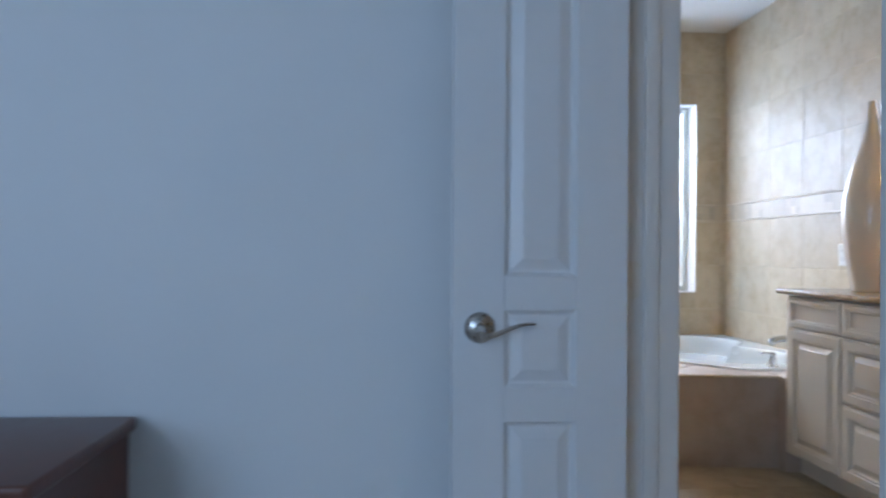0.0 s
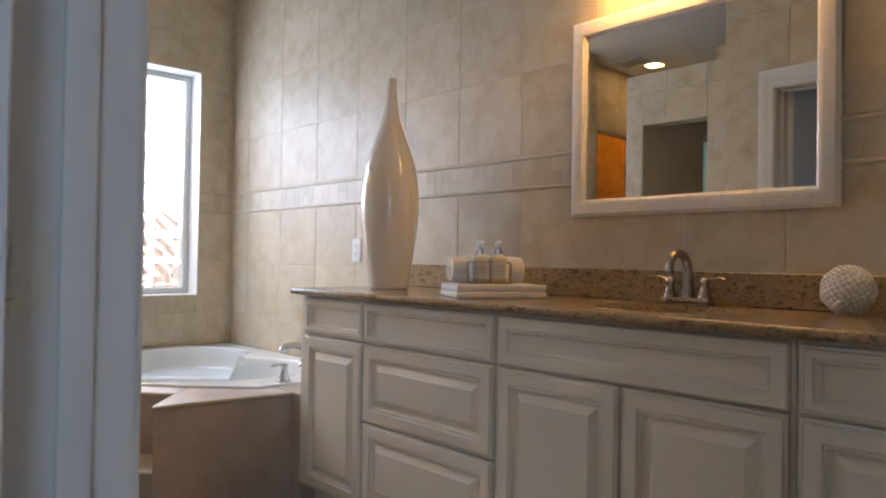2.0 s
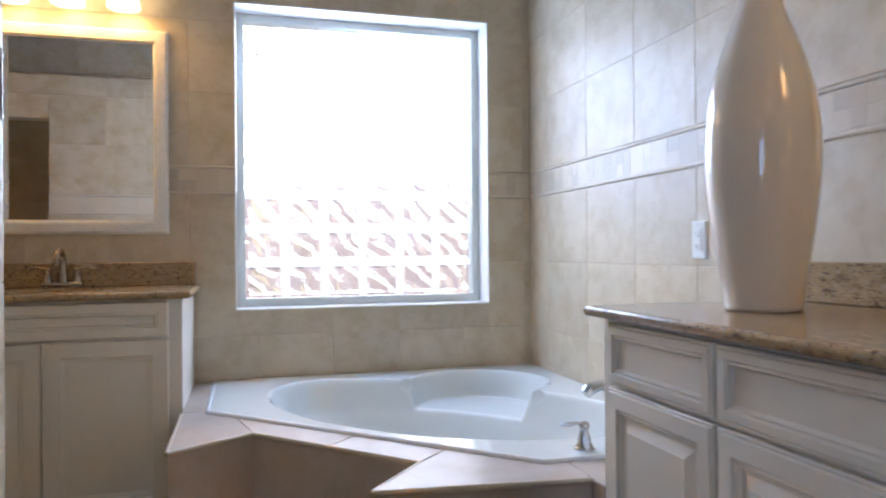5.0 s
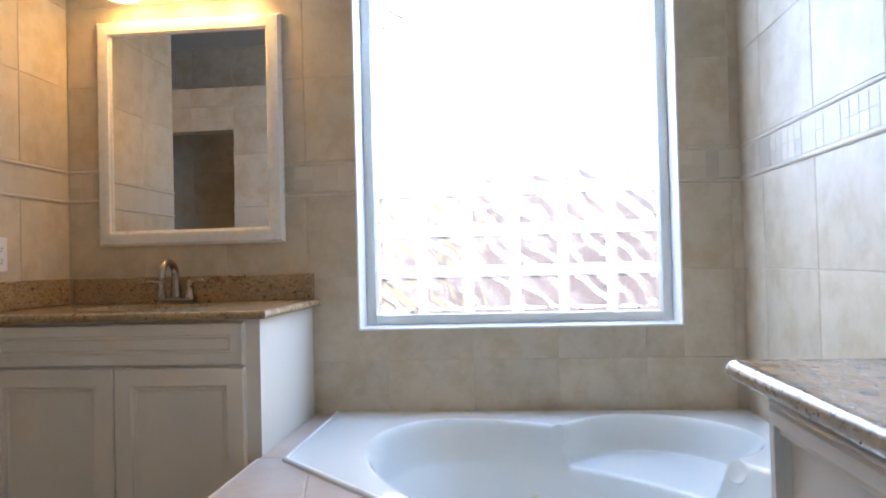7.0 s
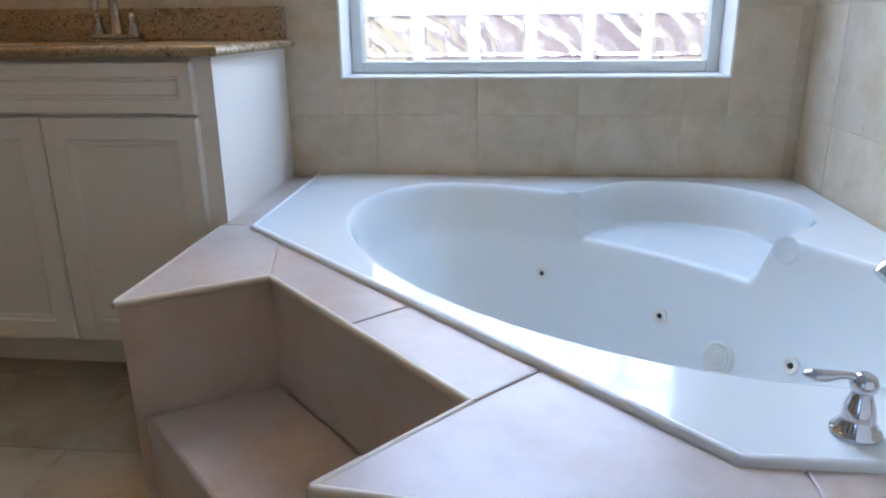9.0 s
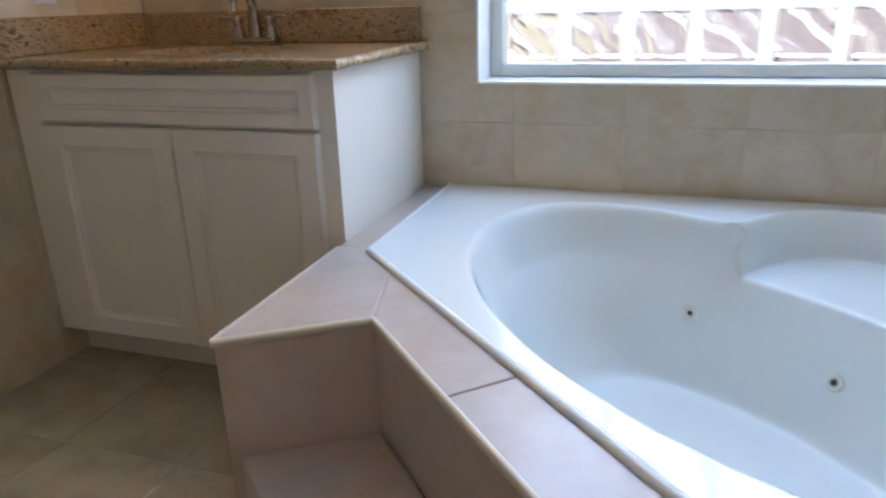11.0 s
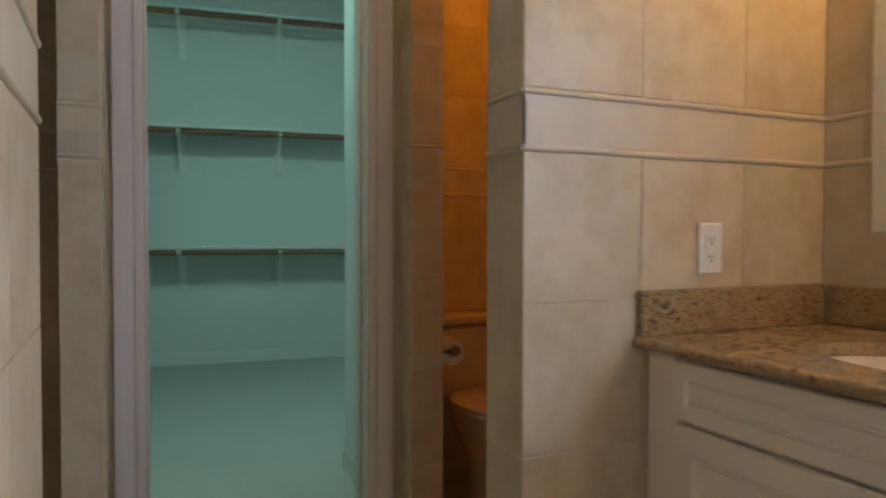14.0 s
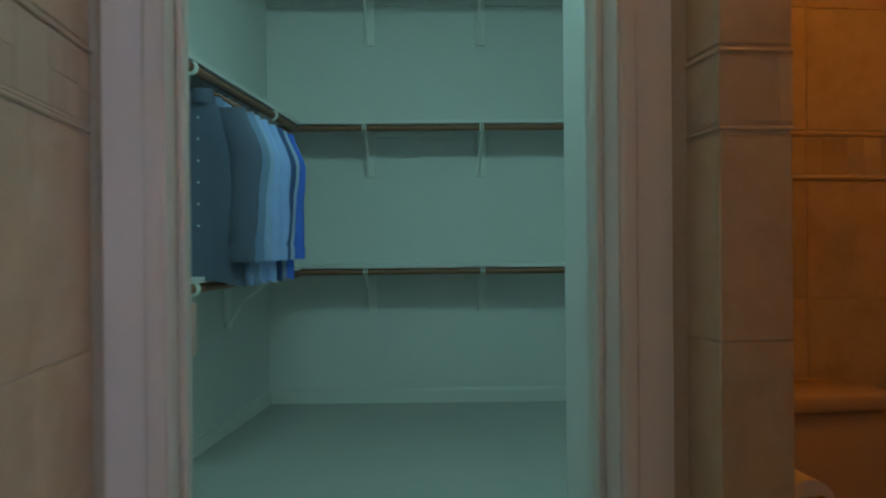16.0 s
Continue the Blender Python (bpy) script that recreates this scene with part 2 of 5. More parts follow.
def tube(points, radii, seg=12, bm=None, flat=1.0):
    b = bmesh.new()
    pts = [Vector(p) for p in points]
    if not isinstance(radii, (list, tuple)):
        radii = [radii] * len(pts)
    rings, side = [], None
    for i, p in enumerate(pts):
        d = (pts[min(i + 1, len(pts) - 1)] - pts[max(i - 1, 0)]).normalized()
        ref = Vector((0, 0, 1)) if abs(d.z) < 0.9 else Vector((1, 0, 0))
        if side is None:
            side = d.cross(ref).normalized()
        side = (side - d * side.dot(d)).normalized()
        up = side.cross(d)
        rings.append([b.verts.new(p + radii[i] * (side * math.cos(2 * math.pi * k / seg) + up * math.sin(2 * math.pi * k / seg) * flat)) for k in range(seg)])
    for a, c in zip(rings, rings[1:]):
        for k in range(seg):
            b.faces.new((a[k], a[(k + 1) % seg], c[(k + 1) % seg], c[k]))
    b.faces.new(rings[0][::-1])
    b.faces.new(rings[-1])
    return join(bm, b)


def prism(poly, z0, z1, bm=None, bevel=0.0):
    b = bmesh.new()
    f = b.faces.new([b.verts.new((x, y, z0)) for x, y in poly])
    r = bmesh.ops.extrude_face_region(b, geom=[f])
    bmesh.ops.translate(b, verts=[v for v in r["geom"] if isinstance(v, bmesh.types.BMVert)], vec=(0, 0, z1 - z0))
    bmesh.ops.recalc_face_normals(b, faces=b.faces)
    if bevel:
        es = [e for e in b.edges if all(abs(v.co.z - max(z0, z1)) < 1e-6 for v in e.verts)]
        bmesh.ops.bevel(b, geom=es, offset=bevel, segments=2, affect="EDGES", profile=0.5)
    return join(bm, b)


def sweep(profile, path_pts, closed, bm=None):
    """profile: (out, up) pairs; path in the u,v plane of a flat frame, corners mitred; out points away from the path's inside (ccw path)."""
    b = bmesh.new()
    n = len(path_pts)
    rings = []
    for i in range(n):
        p = Vector(path_pts[i])
        a = Vector(path_pts[i - 1]) if (closed or i > 0) else None
        c = Vector(path_pts[(i + 1) % n]) if (closed or i < n - 1) else None
        d1 = (p - a).normalized() if a is not None else (c - p).normalized()
        d2 = (c - p).normalized() if c is not None else d1
        n1, n2 = Vector((d1.y, -d1.x)), Vector((d2.y, -d2.x))
        k = (n1 + n2) / (1 + n1.dot(n2))
        rings.append([b.verts.new((p.x + k.x * o, p.y + k.y * o, u)) for o, u in profile])
    m = len(profile)
    for i in range(n if closed else n - 1):
        r, s = rings[i], rings[(i + 1) % n]
        for j in range(m):
            b.faces.new((r[j], r[(j + 1) % m], s[(j + 1) % m], s[j]))
    if not closed:
        b.faces.new(rings[0])
        b.faces.new(rings[-1][::-1])
    return join(bm, b)


def raised(w, h, rings, back=0.0):
    """A moulded panel in the u,v plane centred on 0, from (inset, height) rings."""
    b = bmesh.new()
    rows = []
    for ins, z in [(0, back)] + list(rings):
        x, y = w / 2 - ins, h / 2 - ins
        rows.append([b.verts.new(c) for c in ((-x, -y, z), (x, -y, z), (x, y, z), (-x, y, z))])
    for a, c in zip(rows, rows[1:]):
        for i in range(4):
            b.faces.new((a[i], a[(i + 1) % 4], c[(i + 1) % 4], c[i]))
    b.faces.new(rows[0][::-1])
    b.faces.new(rows[-1])
    return b


# faces of the rooms: u along the wall, v up, n towards the room
FACE = {
    "-x": Matrix(((0, 0, -1, 0), (-1, 0, 0, 0), (0, 1, 0, 0), (0, 0, 0, 1))),
    "+x": Matrix(((0, 0, 1, 0), (1, 0, 0, 0), (0, 1, 0, 0), (0, 0, 0, 1))),
    "-y": Matrix(((1, 0, 0, 0), (0, 0, -1, 0), (0, 1, 0, 0), (0, 0, 0, 1))),
    "+y": Matrix(((-1, 0, 0, 0), (0, 0, 1, 0), (0, 1, 0, 0), (0, 0, 0, 1))),
    "+z": Matrix.Identity(4),
}


def face(side, x, y, z):
    return Matrix.Translation((x, y, z)) @ FACE[side]

# ---------------------------------------------------------------- large structure
H = 2.62


def wall(name, boxes, mat=GROUT):
    bm = None
    for bx in boxes:
        bm = box(*bx, bm=bm)
    ob = part(name, bm, mat)
    return tagged(ob, kind="structure")


G = 0.0022
# right-hand wall with the long vanity
wall_east = wall("wall_east", [(G, 0.14, -4.87, 0.0 + G, 0, H)])
# wall with the glass-block window, opening x -1.375..-0.218, z 0.757..2.098
WX0, WX1, WZ0, WZ1 = -1.378, -0.218, 0.757, 2.098
wall_north = wall("wall_north", [(-2.66 + G, WX0 - 0.006, G, 0.23, 0, H), (-4.30, -2.66 + G, 0.20 + G, 0.43, 0, H), (WX1 + 0.006, 0.14, G, 0.23, 0, H), (WX0 - 0.006, WX1 + 0.006, G, 0.23, 0, WZ0 - 0.006), (WX0 - 0.006, WX1 + 0.006, G, 0.23, WZ1 + 0.006, H)])
# wing wall beside the small vanity
wall_wing = wall("wall_wing", [(-2.66 + G, -2.507 - G, -0.875 + G, 0, 0, H), (-2.66 + G, -2.60, 0, 0.20, 0, H)])
# doorway wall between bath and bedroom, two openings
DY0, DY1, DZ = -4.24, -3.345, 2.06
NY0, NY1 = -3.16, -2.63
DWX = -1.738
wall_doorway = wall("wall_doorway", [(-1.888, DWX, -4.87, DY0 - 0.02, 0, H), (-1.888, DWX, DY0 - 0.02, DY1 + 0.02, DZ + 0.02, H), (-1.888, DWX, DY1 + 0.02, NY0 - 0.02, 0, H), (-1.888, DWX, NY0 - 0.02, NY1 + 0.02, 1.93, H), (-1.888, DWX, NY1 + 0.02, -2.36, 0, H)], PAINT)
tagged(wall("wall_south", [(-1.888, 0.14, -4.99, -4.87, 0, H)]))
# shower enclosure: part-height walls with two openings
SH = 2.13
wall_shower_east = wall("wall_shower_east", [(-1.89, -1.773, -1.83, -1.718, 0, SH), (-1.89, -1.773, -2.36, -2.24, 0, SH), (-1.89, -1.773, -2.24, -1.83, 1.82, SH)])
wall_shower_north = wall("wall_shower_north", [(-2.527, -1.89, -1.83, -1.718, 0, SH), (-3.070, -2.527, -1.83, -1.718, 1.86, SH), (-3.533, -3.070, -1.727, -1.646, 0, H)])
wall_shower_south = wall("wall_shower_south", [(-3.74, -1.888, -2.58, -2.46, 0, H)])
# closet wall with its doorway and the pier next to the water closet
CY0, CY1, CZ = -1.540, -0.858, 2.06
wall_closet = wall("wall_closet", [(-3.67, -3.533, -2.46, -1.745, 0, H), (-3.67, -3.533, -1.745, CY0 - 0.02, 0, 3.10), (-3.67, -3.533, CY0 - 0.02, CY1 + 0.02, CZ + 0.02, 3.10), (-3.67, -3.533, CY1 + 0.02, -0.74, 0, 3.10), (-3.67, -3.432, -0.74, -0.63, 0, 3.10)], GROUT)
wall_water_closet = wall("wall_water_closet", [(-4.30, -4.153, -0.63, 0.20, 0, H), (-4.30, -3.67, -0.665, -0.63, 0, 3.10), (-3.432, -2.657, -0.74, -0.63, 2.08, H)])
# closet, set at a slight angle behind its doorway
CLM = Matrix.Translation((-3.60, -1.20, 0)) @ Matrix.Rotation(radians(-6.5), 4, "Z") @ Matrix.Translation((3.60, 1.20, 0))
SLM = CLM @ Matrix.Translation((-7.40, -2.30, 0)) @ Matrix.Rotation(radians(-5), 4, "Z") @ Matrix.Translation((7.40, 2.30, 0))
wall_closet_back = wall("wall_closet_back", [(-7.52, -7.40, -2.42, 0.57, 0, 3.10)], CLOSETP)
wall_closet_side = wall("wall_closet_side", [(-7.40, -3.45, -2.42, -2.30, 0, 3.10)], CLOSETP)
wall_closet_far = wall("wall_closet_far", [(-7.40, -4.30, 0.45, 0.57, 0, 3.10)], CLOSETP)
for ob in (wall_closet_back, wall_closet_far):
    ob.matrix_world = CLM
wall_closet_side.matrix_world = SLM
wall_closet_return = wall("wall_closet_return", [(-4.42, -4.30, -0.665, 0.62, 0, 3.10)], PAINT)
wall_closet_lining = wall("wall_closet_lining", [(-3.678, -3.672, -2.58, CY0 - 0.02, 0, 3.10), (-3.678, -3.672, CY1 + 0.02, -0.672, 0, 3.10), (-3.678, -3.672, CY0 - 0.02, CY1 + 0.02, CZ + 0.02, 3.10), (-4.42, -3.672, -0.672, -0.666, 0, 3.10)], PAINT)
# bedroom
wall_bedroom_north = wall("wall_bedroom_north", [(-3.75, -1.888, -3.27, -3.20, 0, H)], PAINT)
wall_bedroom_alcove = wall("wall_bedroom_alcove", [(-6.6, -1.888, -2.66, -2.58, 0, 3.15)], PAINT)
wall_bedroom_south = wall("wall_bedroom_south", [(-6.6, -4.9, -7.12, -7.0, 0, H), (-3.5, -1.773, -7.12, -7.0, 0, H), (-4.9, -3.5, -7.12, -7.0, 0, 0.7), (-4.9, -3.5, -7.12, -7.0, 2.3, H), (-1.888, -1.773, -7.0, -4.99, 0, H)], PAINT)
# opening at the alcove end is added for the fill lamp, not a known window
wall_bedroom_west = wall("wall_bedroom_west", [(-6.72, -6.6, -7.12, -3.15, 0, H), (-6.72, -6.6, -2.70, -2.58, 0, H), (-6.72, -6.6, -3.15, -2.70, 0, 0.8), (-6.72, -6.6, -3.15, -2.70, 2.2, H)], PAINT)


def slab(name, x0, x1, y0, y1, z0, z1, mat):
    return tagged(part(name, box(x0, x1, y0, y1, z0, z1), mat), kind="structure")


ceiling = slab("ceiling", -6.72, 0.14, -7.12, -2.58, H, H + 0.1, CEIL)
ceiling_bath = slab("ceiling_bath", -3.74, 0.14, -2.58, 0.43, H, H + 0.1, CEIL)
ceiling_water_closet = slab("ceiling_water_closet", -4.30, -3.74, -0.74, 0.43, H, H + 0.1, CEIL)
ceiling_closet = slab("ceiling_closet", -7.75, -3.533, -2.62, 1.05, 3.10, 3.2, CEIL)
floor_base = slab("floor", -4.30, 0.14, -4.99, 0.43, -0.12, -G, GROUT)
floor_closet = slab("floor_closet", -7.75, -3.60, -2.56, 1.05, -0.12, 0.004, CARPET)
floor_bedroom = slab("floor_bedroom", -6.72, -1.83, -7.12, -2.562, -0.12, 0.006, BEDFLOOR)


def strip(name, profile, pts, m, mat, closed=False, parent=None, smooth=35):
    bm = sweep(profile, pts, closed)
    bm.transform(m)
    ob = part(name, bm, mat, parent, smooth=smooth)
    if parent is None:
        tagged(ob, kind="structure")
    return ob


CASING = [(0.0, 0.0), (0.0, 0.010), (0.006, 0.014), (0.020, 0.015), (0.026, 0.011), (0.034, 0.012), (0.050, 0.019), (0.066, 0.021), (0.078, 0.019), (0.082, 0.0)]


def casing(name, m, u0, u1, top):
    """Door casing round an opening u0..u1 in a face, open at the floor."""
    return strip(name, CASING, [(u1, 0.0), (u1, top), (u0, top), (u0, 0.0)], m, TRIM)


def jamb(name, x0, x1, y0, y1, top, stop_x, mat=TRIM):
    """Lining of a doorway in a wall x0..x1, with its stop."""
    bm = box(x0, x1, y1, y1 + 0.02, 0, top + 0.02)
    box(x0, x1, y0 - 0.02, y0, 0, top + 0.02, bm)
    box(x0, x1, y0, y1, top, top + 0.02, bm)
    for a, c in ((y1 - 0.012, y1), (y0, y0 + 0.012)):
        box(stop_x, stop_x + 0.034, a, c, 0, top - 0.012, bm, 0.003)
    box(stop_x, stop_x + 0.034, y0, y1, top - 0.012, top, bm, 0.003)
    return tagged(part(name, bm, mat, smooth=30), kind="structure")


jamb("door_frame_bath", -1.890, DWX + 0.003, DY0, DY1, DZ, -1.815)
casing("trim_bath_inner", face("+x", DWX, 0, 0), DY0 + 0.005 - 0.01, DY1 + 0.005, DZ + 0.005)
casing("trim_bath_outer", face("-x", -1.888, 0, 0), -DY1 - 0.005, -DY0 + 0.005, DZ + 0.005)
jamb("door_frame_alcove", -1.890, DWX + 0.003, NY0, NY1, 1.91, -1.840)
casing("trim_alcove", face("+x", DWX, 0, 0), NY0 - 0.005, NY1 + 0.005, 1.915)
jamb("door_frame_closet", -3.682, -3.528, CY0, CY1, CZ, -3.625)
casing("trim_closet", face("+x", -3.533, 0, 0), CY0 - 0.005, CY1 + 0.005, CZ + 0.005)
BASE = [(0, 0), (0.0, 0.012), (0.085, 0.012), (0.095, 0.006), (0.1, 0.0)]


def baseboard(m, u0, u1):
    bm = box(u0, u1, 0, 0.085, 0, 0.014)
    box(u0, u1, 0.085, 0.1, 0, 0.008, bm, 0.003)
    bm.transform(m)
    return tagged(part("baseboard", bm, TRIM, smooth=30), kind="structure")


baseboard(face("+x", -7.40, 0, 0.004), -2.30, 0.45).matrix_world = CLM
baseboard(face("+y", 0, -2.30, 0.004), 3.76, 7.386).matrix_world = SLM
threshold = tagged(part("threshold", box(-3.612, -3.588, CY0, CY1, 0.0, 0.011, bevel=0.003), BRONZE), kind="structure")
baseboard(face("-y", 0, -0.672, 0.004), -4.42, -3.70)
baseboard(face("-y", 0, -3.27, 0.006), -3.75, -1.95)


# ---------------------------------------------------------------- doors
def panel_door(name, label, w, h, group=""):
    """A narrow moulded three-panel leaf; its hinge edge on local x 0, running to x = w, thickness in y."""
    root = thing(name, label, "door", group=group)
    t = 0.035
    st, zs = 0.116, [(0.20, 0.660), (0.731, 0.899), (0.971, h - 0.14)]
    bm = None
    cols = [(0.003, st), (w - st, w - 0.003)]
    for a, c in cols:
        bm = box(a, c, 0, t, 0.008, h, bm, 0.0015, 1)
    rails = [(0.008, zs[0][0]), (zs[0][1], zs[1][0]), (zs[1][1], zs[2][0]), (zs[2][1], h)]
    for a, c in rails:
        box(st, w - st, 0, t, a, c, bm)
    part("leaf_frame", bm, DOORP, root)
    for a, c in zs:
        pw, ph = w - 2 * st, c - a
        pb = None
        for sgn in (1, -1):
            r = raised(pw, ph, [(0.0, 0.0165), (0.004, 0.0120), (0.009, 0.0060), (0.014, 0.0055), (0.037, 0.0152), (0.041, 0.0160)])
            m = Matrix.Translation((w / 2, t / 2, (a + c) / 2)) @ Matrix(((sgn, 0, 0, 0), (0, 0, -sgn, 0), (0, 1, 0, 0), (0, 0, 0, 1)))
            pb = join(pb, r, m)
        part("panel", pb, DOORP, root)
    return root


def lever(root, w, z, side, mat=HARDW, label="satin nickel lever handle"):
    """A round rose with a curved lever on the face y = side."""
    t = 0.035
    y0 = t if side > 0 else 0.0
    x = w - 0.062
    m = Matrix.Translation((x, y0, z)) @ Matrix(((1, 0, 0, 0), (0, 0, side, 0), (0, 1, 0, 0), (0, 0, 0, 1)))
    bm = lathe([(0.033, 0.0), (0.0335, 0.003), (0.031, 0.008), (0.022, 0.012), (0.012, 0.016), (0.0105, 0.03), (0.0105, 0.048), (0.0, 0.05)], 32, m=m)
    pts = [(x - s, y0 + side * (0.044 - 0.012 * (s / 0.12)), z - 0.013 * math.cos(s / 0.115 * 3.5) - 0.002) for s in [i * 0.0115 for i in range(11)]]
    tube(pts, [0.011, 0.010, 0.009, 0.008, 0.0075, 0.007, 0.0065, 0.006, 0.0055, 0.005, 0.003], 12, bm, 0.7)
    part("lever_handle", bm, mat, root, label, 45)


def hinge(root, z, m, w=0.024):
    """A butt hinge leaf with rounded corners in the u,v plane, its knuckles along u = 0."""
    r, hh = 0.012, 0.043
    ring = [(0.004, -hh), (0.004 + w - r, -hh)]
    ring += [(0.004 + w - r + r * math.sin(a), -hh + r - r * math.cos(a)) for a in [math.pi / 2 * k / 5 for k in range(1, 6)]]
    ring += [(0.004 + w - r + r * math.cos(a), hh - r + r * math.sin(a)) for a in [math.pi / 2 * k / 5 for k in range(0, 6)]]
    ring += [(0.004, hh)]
    bm = prism(ring, 0.0, 0.0022)
    bm.transform(Matrix.Translation((0, z, 0)))
    bm.transform(m)
    leaf = part("hinge", bm, TRIM_METAL, root, "painted metal hinge", 40)
    for k in range(5):
        b = lathe([(0.0, -0.0085), (0.0056, -0.008), (0.0056, 0.008), (0.0, 0.0085)], 12, m=Matrix.Translation((0.0, z - 0.035 + 0.0175 * k, 0.004)) @ Matrix.Rotation(radians(-90), 4, "X"))
        b.transform(m)
        part("knuckle", b, TRIM_METAL, leaf, smooth=40)
    for k, dz in enumerate((-0.029, 0.0, 0.029)):
        b = lathe([(0.0042, 0.002), (0.0038, 0.0034), (0.0012, 0.0034), (0.0, 0.0028)], 12, m=Matrix.Translation((0.004 + w * (0.45 if k != 1 else 0.72), z + dz, 0)))
        b.transform(m)
        part("screw", b, TRIM_METAL, leaf, smooth=40)
    return leaf


TRIM_METAL = material("painted_hinge", (0.76, 0.73, 0.66), 0.4, 0.0, grain=0.05)

bath_door = panel_door("bath_door", "white painted narrow three-panel door standing open against the bedroom wall", 0.388, 2.04, "bath double doors")
lever(bath_door, 0.388, 0.862, 1)
lever(bath_door, 0.388, 0.862, -1)
bath_door.matrix_world = pose(-1.872, -3.385, 0.01, 0, 0, 180.0)
for z in (0.972, 0.25, 1.80):
    hinge(bath_door, z - 0.01, bath_door.matrix_world.inverted() @ Matrix.Translation((-1.860, DY1 - 0.0005, 0.01)) @ Matrix(((1, 0, 0, 0), (0, 0, -1, 0), (0, 1, 0, 0), (0, 0, 0, 1))), 0.034)
bath_door_b = panel_door("bath_door", "white painted narrow three-panel door folded back flat along the wall", 0.388, 2.04, "bath double doors")
lever(bath_door_b, 0.388, 0.862, -1)
bath_door_b.matrix_world = pose(-1.950, -4.320, 0.01, 0, 0, 264)
closet_door = panel_door("closet_door", "white painted narrow closet door standing open inwards", 0.335, 2.04, "closet double doors")
lever(closet_door, 0.335, 1.165, -1, BRONZE, "dark bronze lever handle")
closet_door.matrix_world = pose(-3.690, -0.792, 0.01, 0, 0, 160.5)
closet_door_b = panel_door("closet_door", "white painted narrow closet door folded back inside", 0.335, 2.04, "closet double doors")
closet_door_b.matrix_world = pose(-3.690, -1.575, 0.01, 0, 0, 262)
for dz in (0.96, 0.30, 1.80):
    hinge(closet_door_b, dz, Matrix.Translation((0.0, 0.0, 0.0)) @ closet_door_b.matrix_world.inverted() @ Matrix.Translation((-3.675, CY0 + 0.0005, 0)) @ Matrix(((1, 0, 0, 0), (0, 0, 1, 0), (0, 1, 0, 0), (0, 0, 0, 1))))


# ---------------------------------------------------------------- glass-block window
window_1 = thing("window_1", "glass block window in a white tiled reveal", "window", (0, 0, 0), kind="structure")
rv = None
for b in ((WX0 - 0.006, WX0, -0.002, 0.150, WZ0 - 0.006, WZ1 + 0.006), (WX1, WX1 + 0.006, -0.002, 0.150, WZ0 - 0.006, WZ1 + 0.006), (WX0, WX1, -0.002, 0.150, WZ1, WZ1 + 0.006), (WX0, WX1, -0.006, 0.150, WZ0 - 0.006, WZ0)):
    rv = box(*b, bm=rv)
part("reveal", rv, material("reveal_tile", (0.84, 0.82, 0.79), 0.3, grain=0.03, scale=40, blotch=0.06), window_1)
FRM = material("window_frame_paint", (0.70, 0.71, 0.66), 0.5, grain=0.04)
fr = None
fx0, fx1, fz0, fz1 = WX0 + 0.001, WX1 - 0.001, WZ0 + 0.001, WZ1 - 0.001
FW = 0.036
for b in ((fx0, fx0 + FW, 0.130, 0.200, fz0, fz1), (fx1 - FW, fx1, 0.130, 0.200, fz0, fz1), (fx0 + FW, fx1 - FW, 0.130, 0.200, fz0, fz0 + FW), (fx0 + FW, fx1 - FW, 0.130, 0.200, fz1 - FW, fz1)):
    fr = box(*b, bm=fr, bevel=0.004)
part("window_frame", fr, FRM, window_1, smooth=30)
NC, NR = 6, 8
bw, bh = (fx1 - fx0 - 2 * FW) / NC, (fz1 - fz0 - 2 * FW) / NR
JOINT = translucent("frosted_block_joint", (0.90, 0.91, 0.93))
jb = None
for i in range(1, NC):
    jb = box(fx0 + FW + i * bw - 0.019, fx0 + FW + i * bw + 0.019, 0.164, 0.182, fz0 + FW, fz1 - FW, jb)
for j in range(1, NR):
    jb = box(fx0 + FW, fx1 - FW, 0.1645, 0.1815, fz0 + FW + j * bh - 0.017, fz0 + FW + j * bh + 0.017, jb)
part("block_joints", jb, JOINT, window_1).visible_shadow = False
blk = mesh("glass_block", raised(bw - 0.034, bh - 0.030, [(0, 0.026), (0.010, 0.034)]), BLOCK)
for i in range(NC):
    for j in range(NR):
        ob = new("glass_block", blk)
        ob.parent = window_1
        ob.matrix_world = face("-y", fx0 + FW + (i + 0.5) * bw, 0.188, fz0 + FW + (j + 0.5) * bh)
        ob.visible_shadow = False

# garden beyond the window
ground = tagged(part("ground", box(-150, 150, 0.6, 300, -0.4, -0.3), GROUND), kind="structure")
# three wall tones; the cream section carries sunlight in its base colour
GARDEN = [(-4.0, 6, OUTSUNCREAM, "cream block garden wall with sunlight put into its colour"), (-1.54, 4, OUTDARK, "dark mottled block garden wall"), (0.10, 6, OUTWALL, "weathered reddish block garden wall")]
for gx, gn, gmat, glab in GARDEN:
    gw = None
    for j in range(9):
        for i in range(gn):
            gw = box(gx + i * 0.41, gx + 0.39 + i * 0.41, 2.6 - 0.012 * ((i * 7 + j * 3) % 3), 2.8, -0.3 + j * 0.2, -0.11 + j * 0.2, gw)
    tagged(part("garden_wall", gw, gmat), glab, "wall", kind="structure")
tagged(part("backdrop", box(-60, 60, 60, 60.2, -2, 60), SKYGLOW), kind="structure")


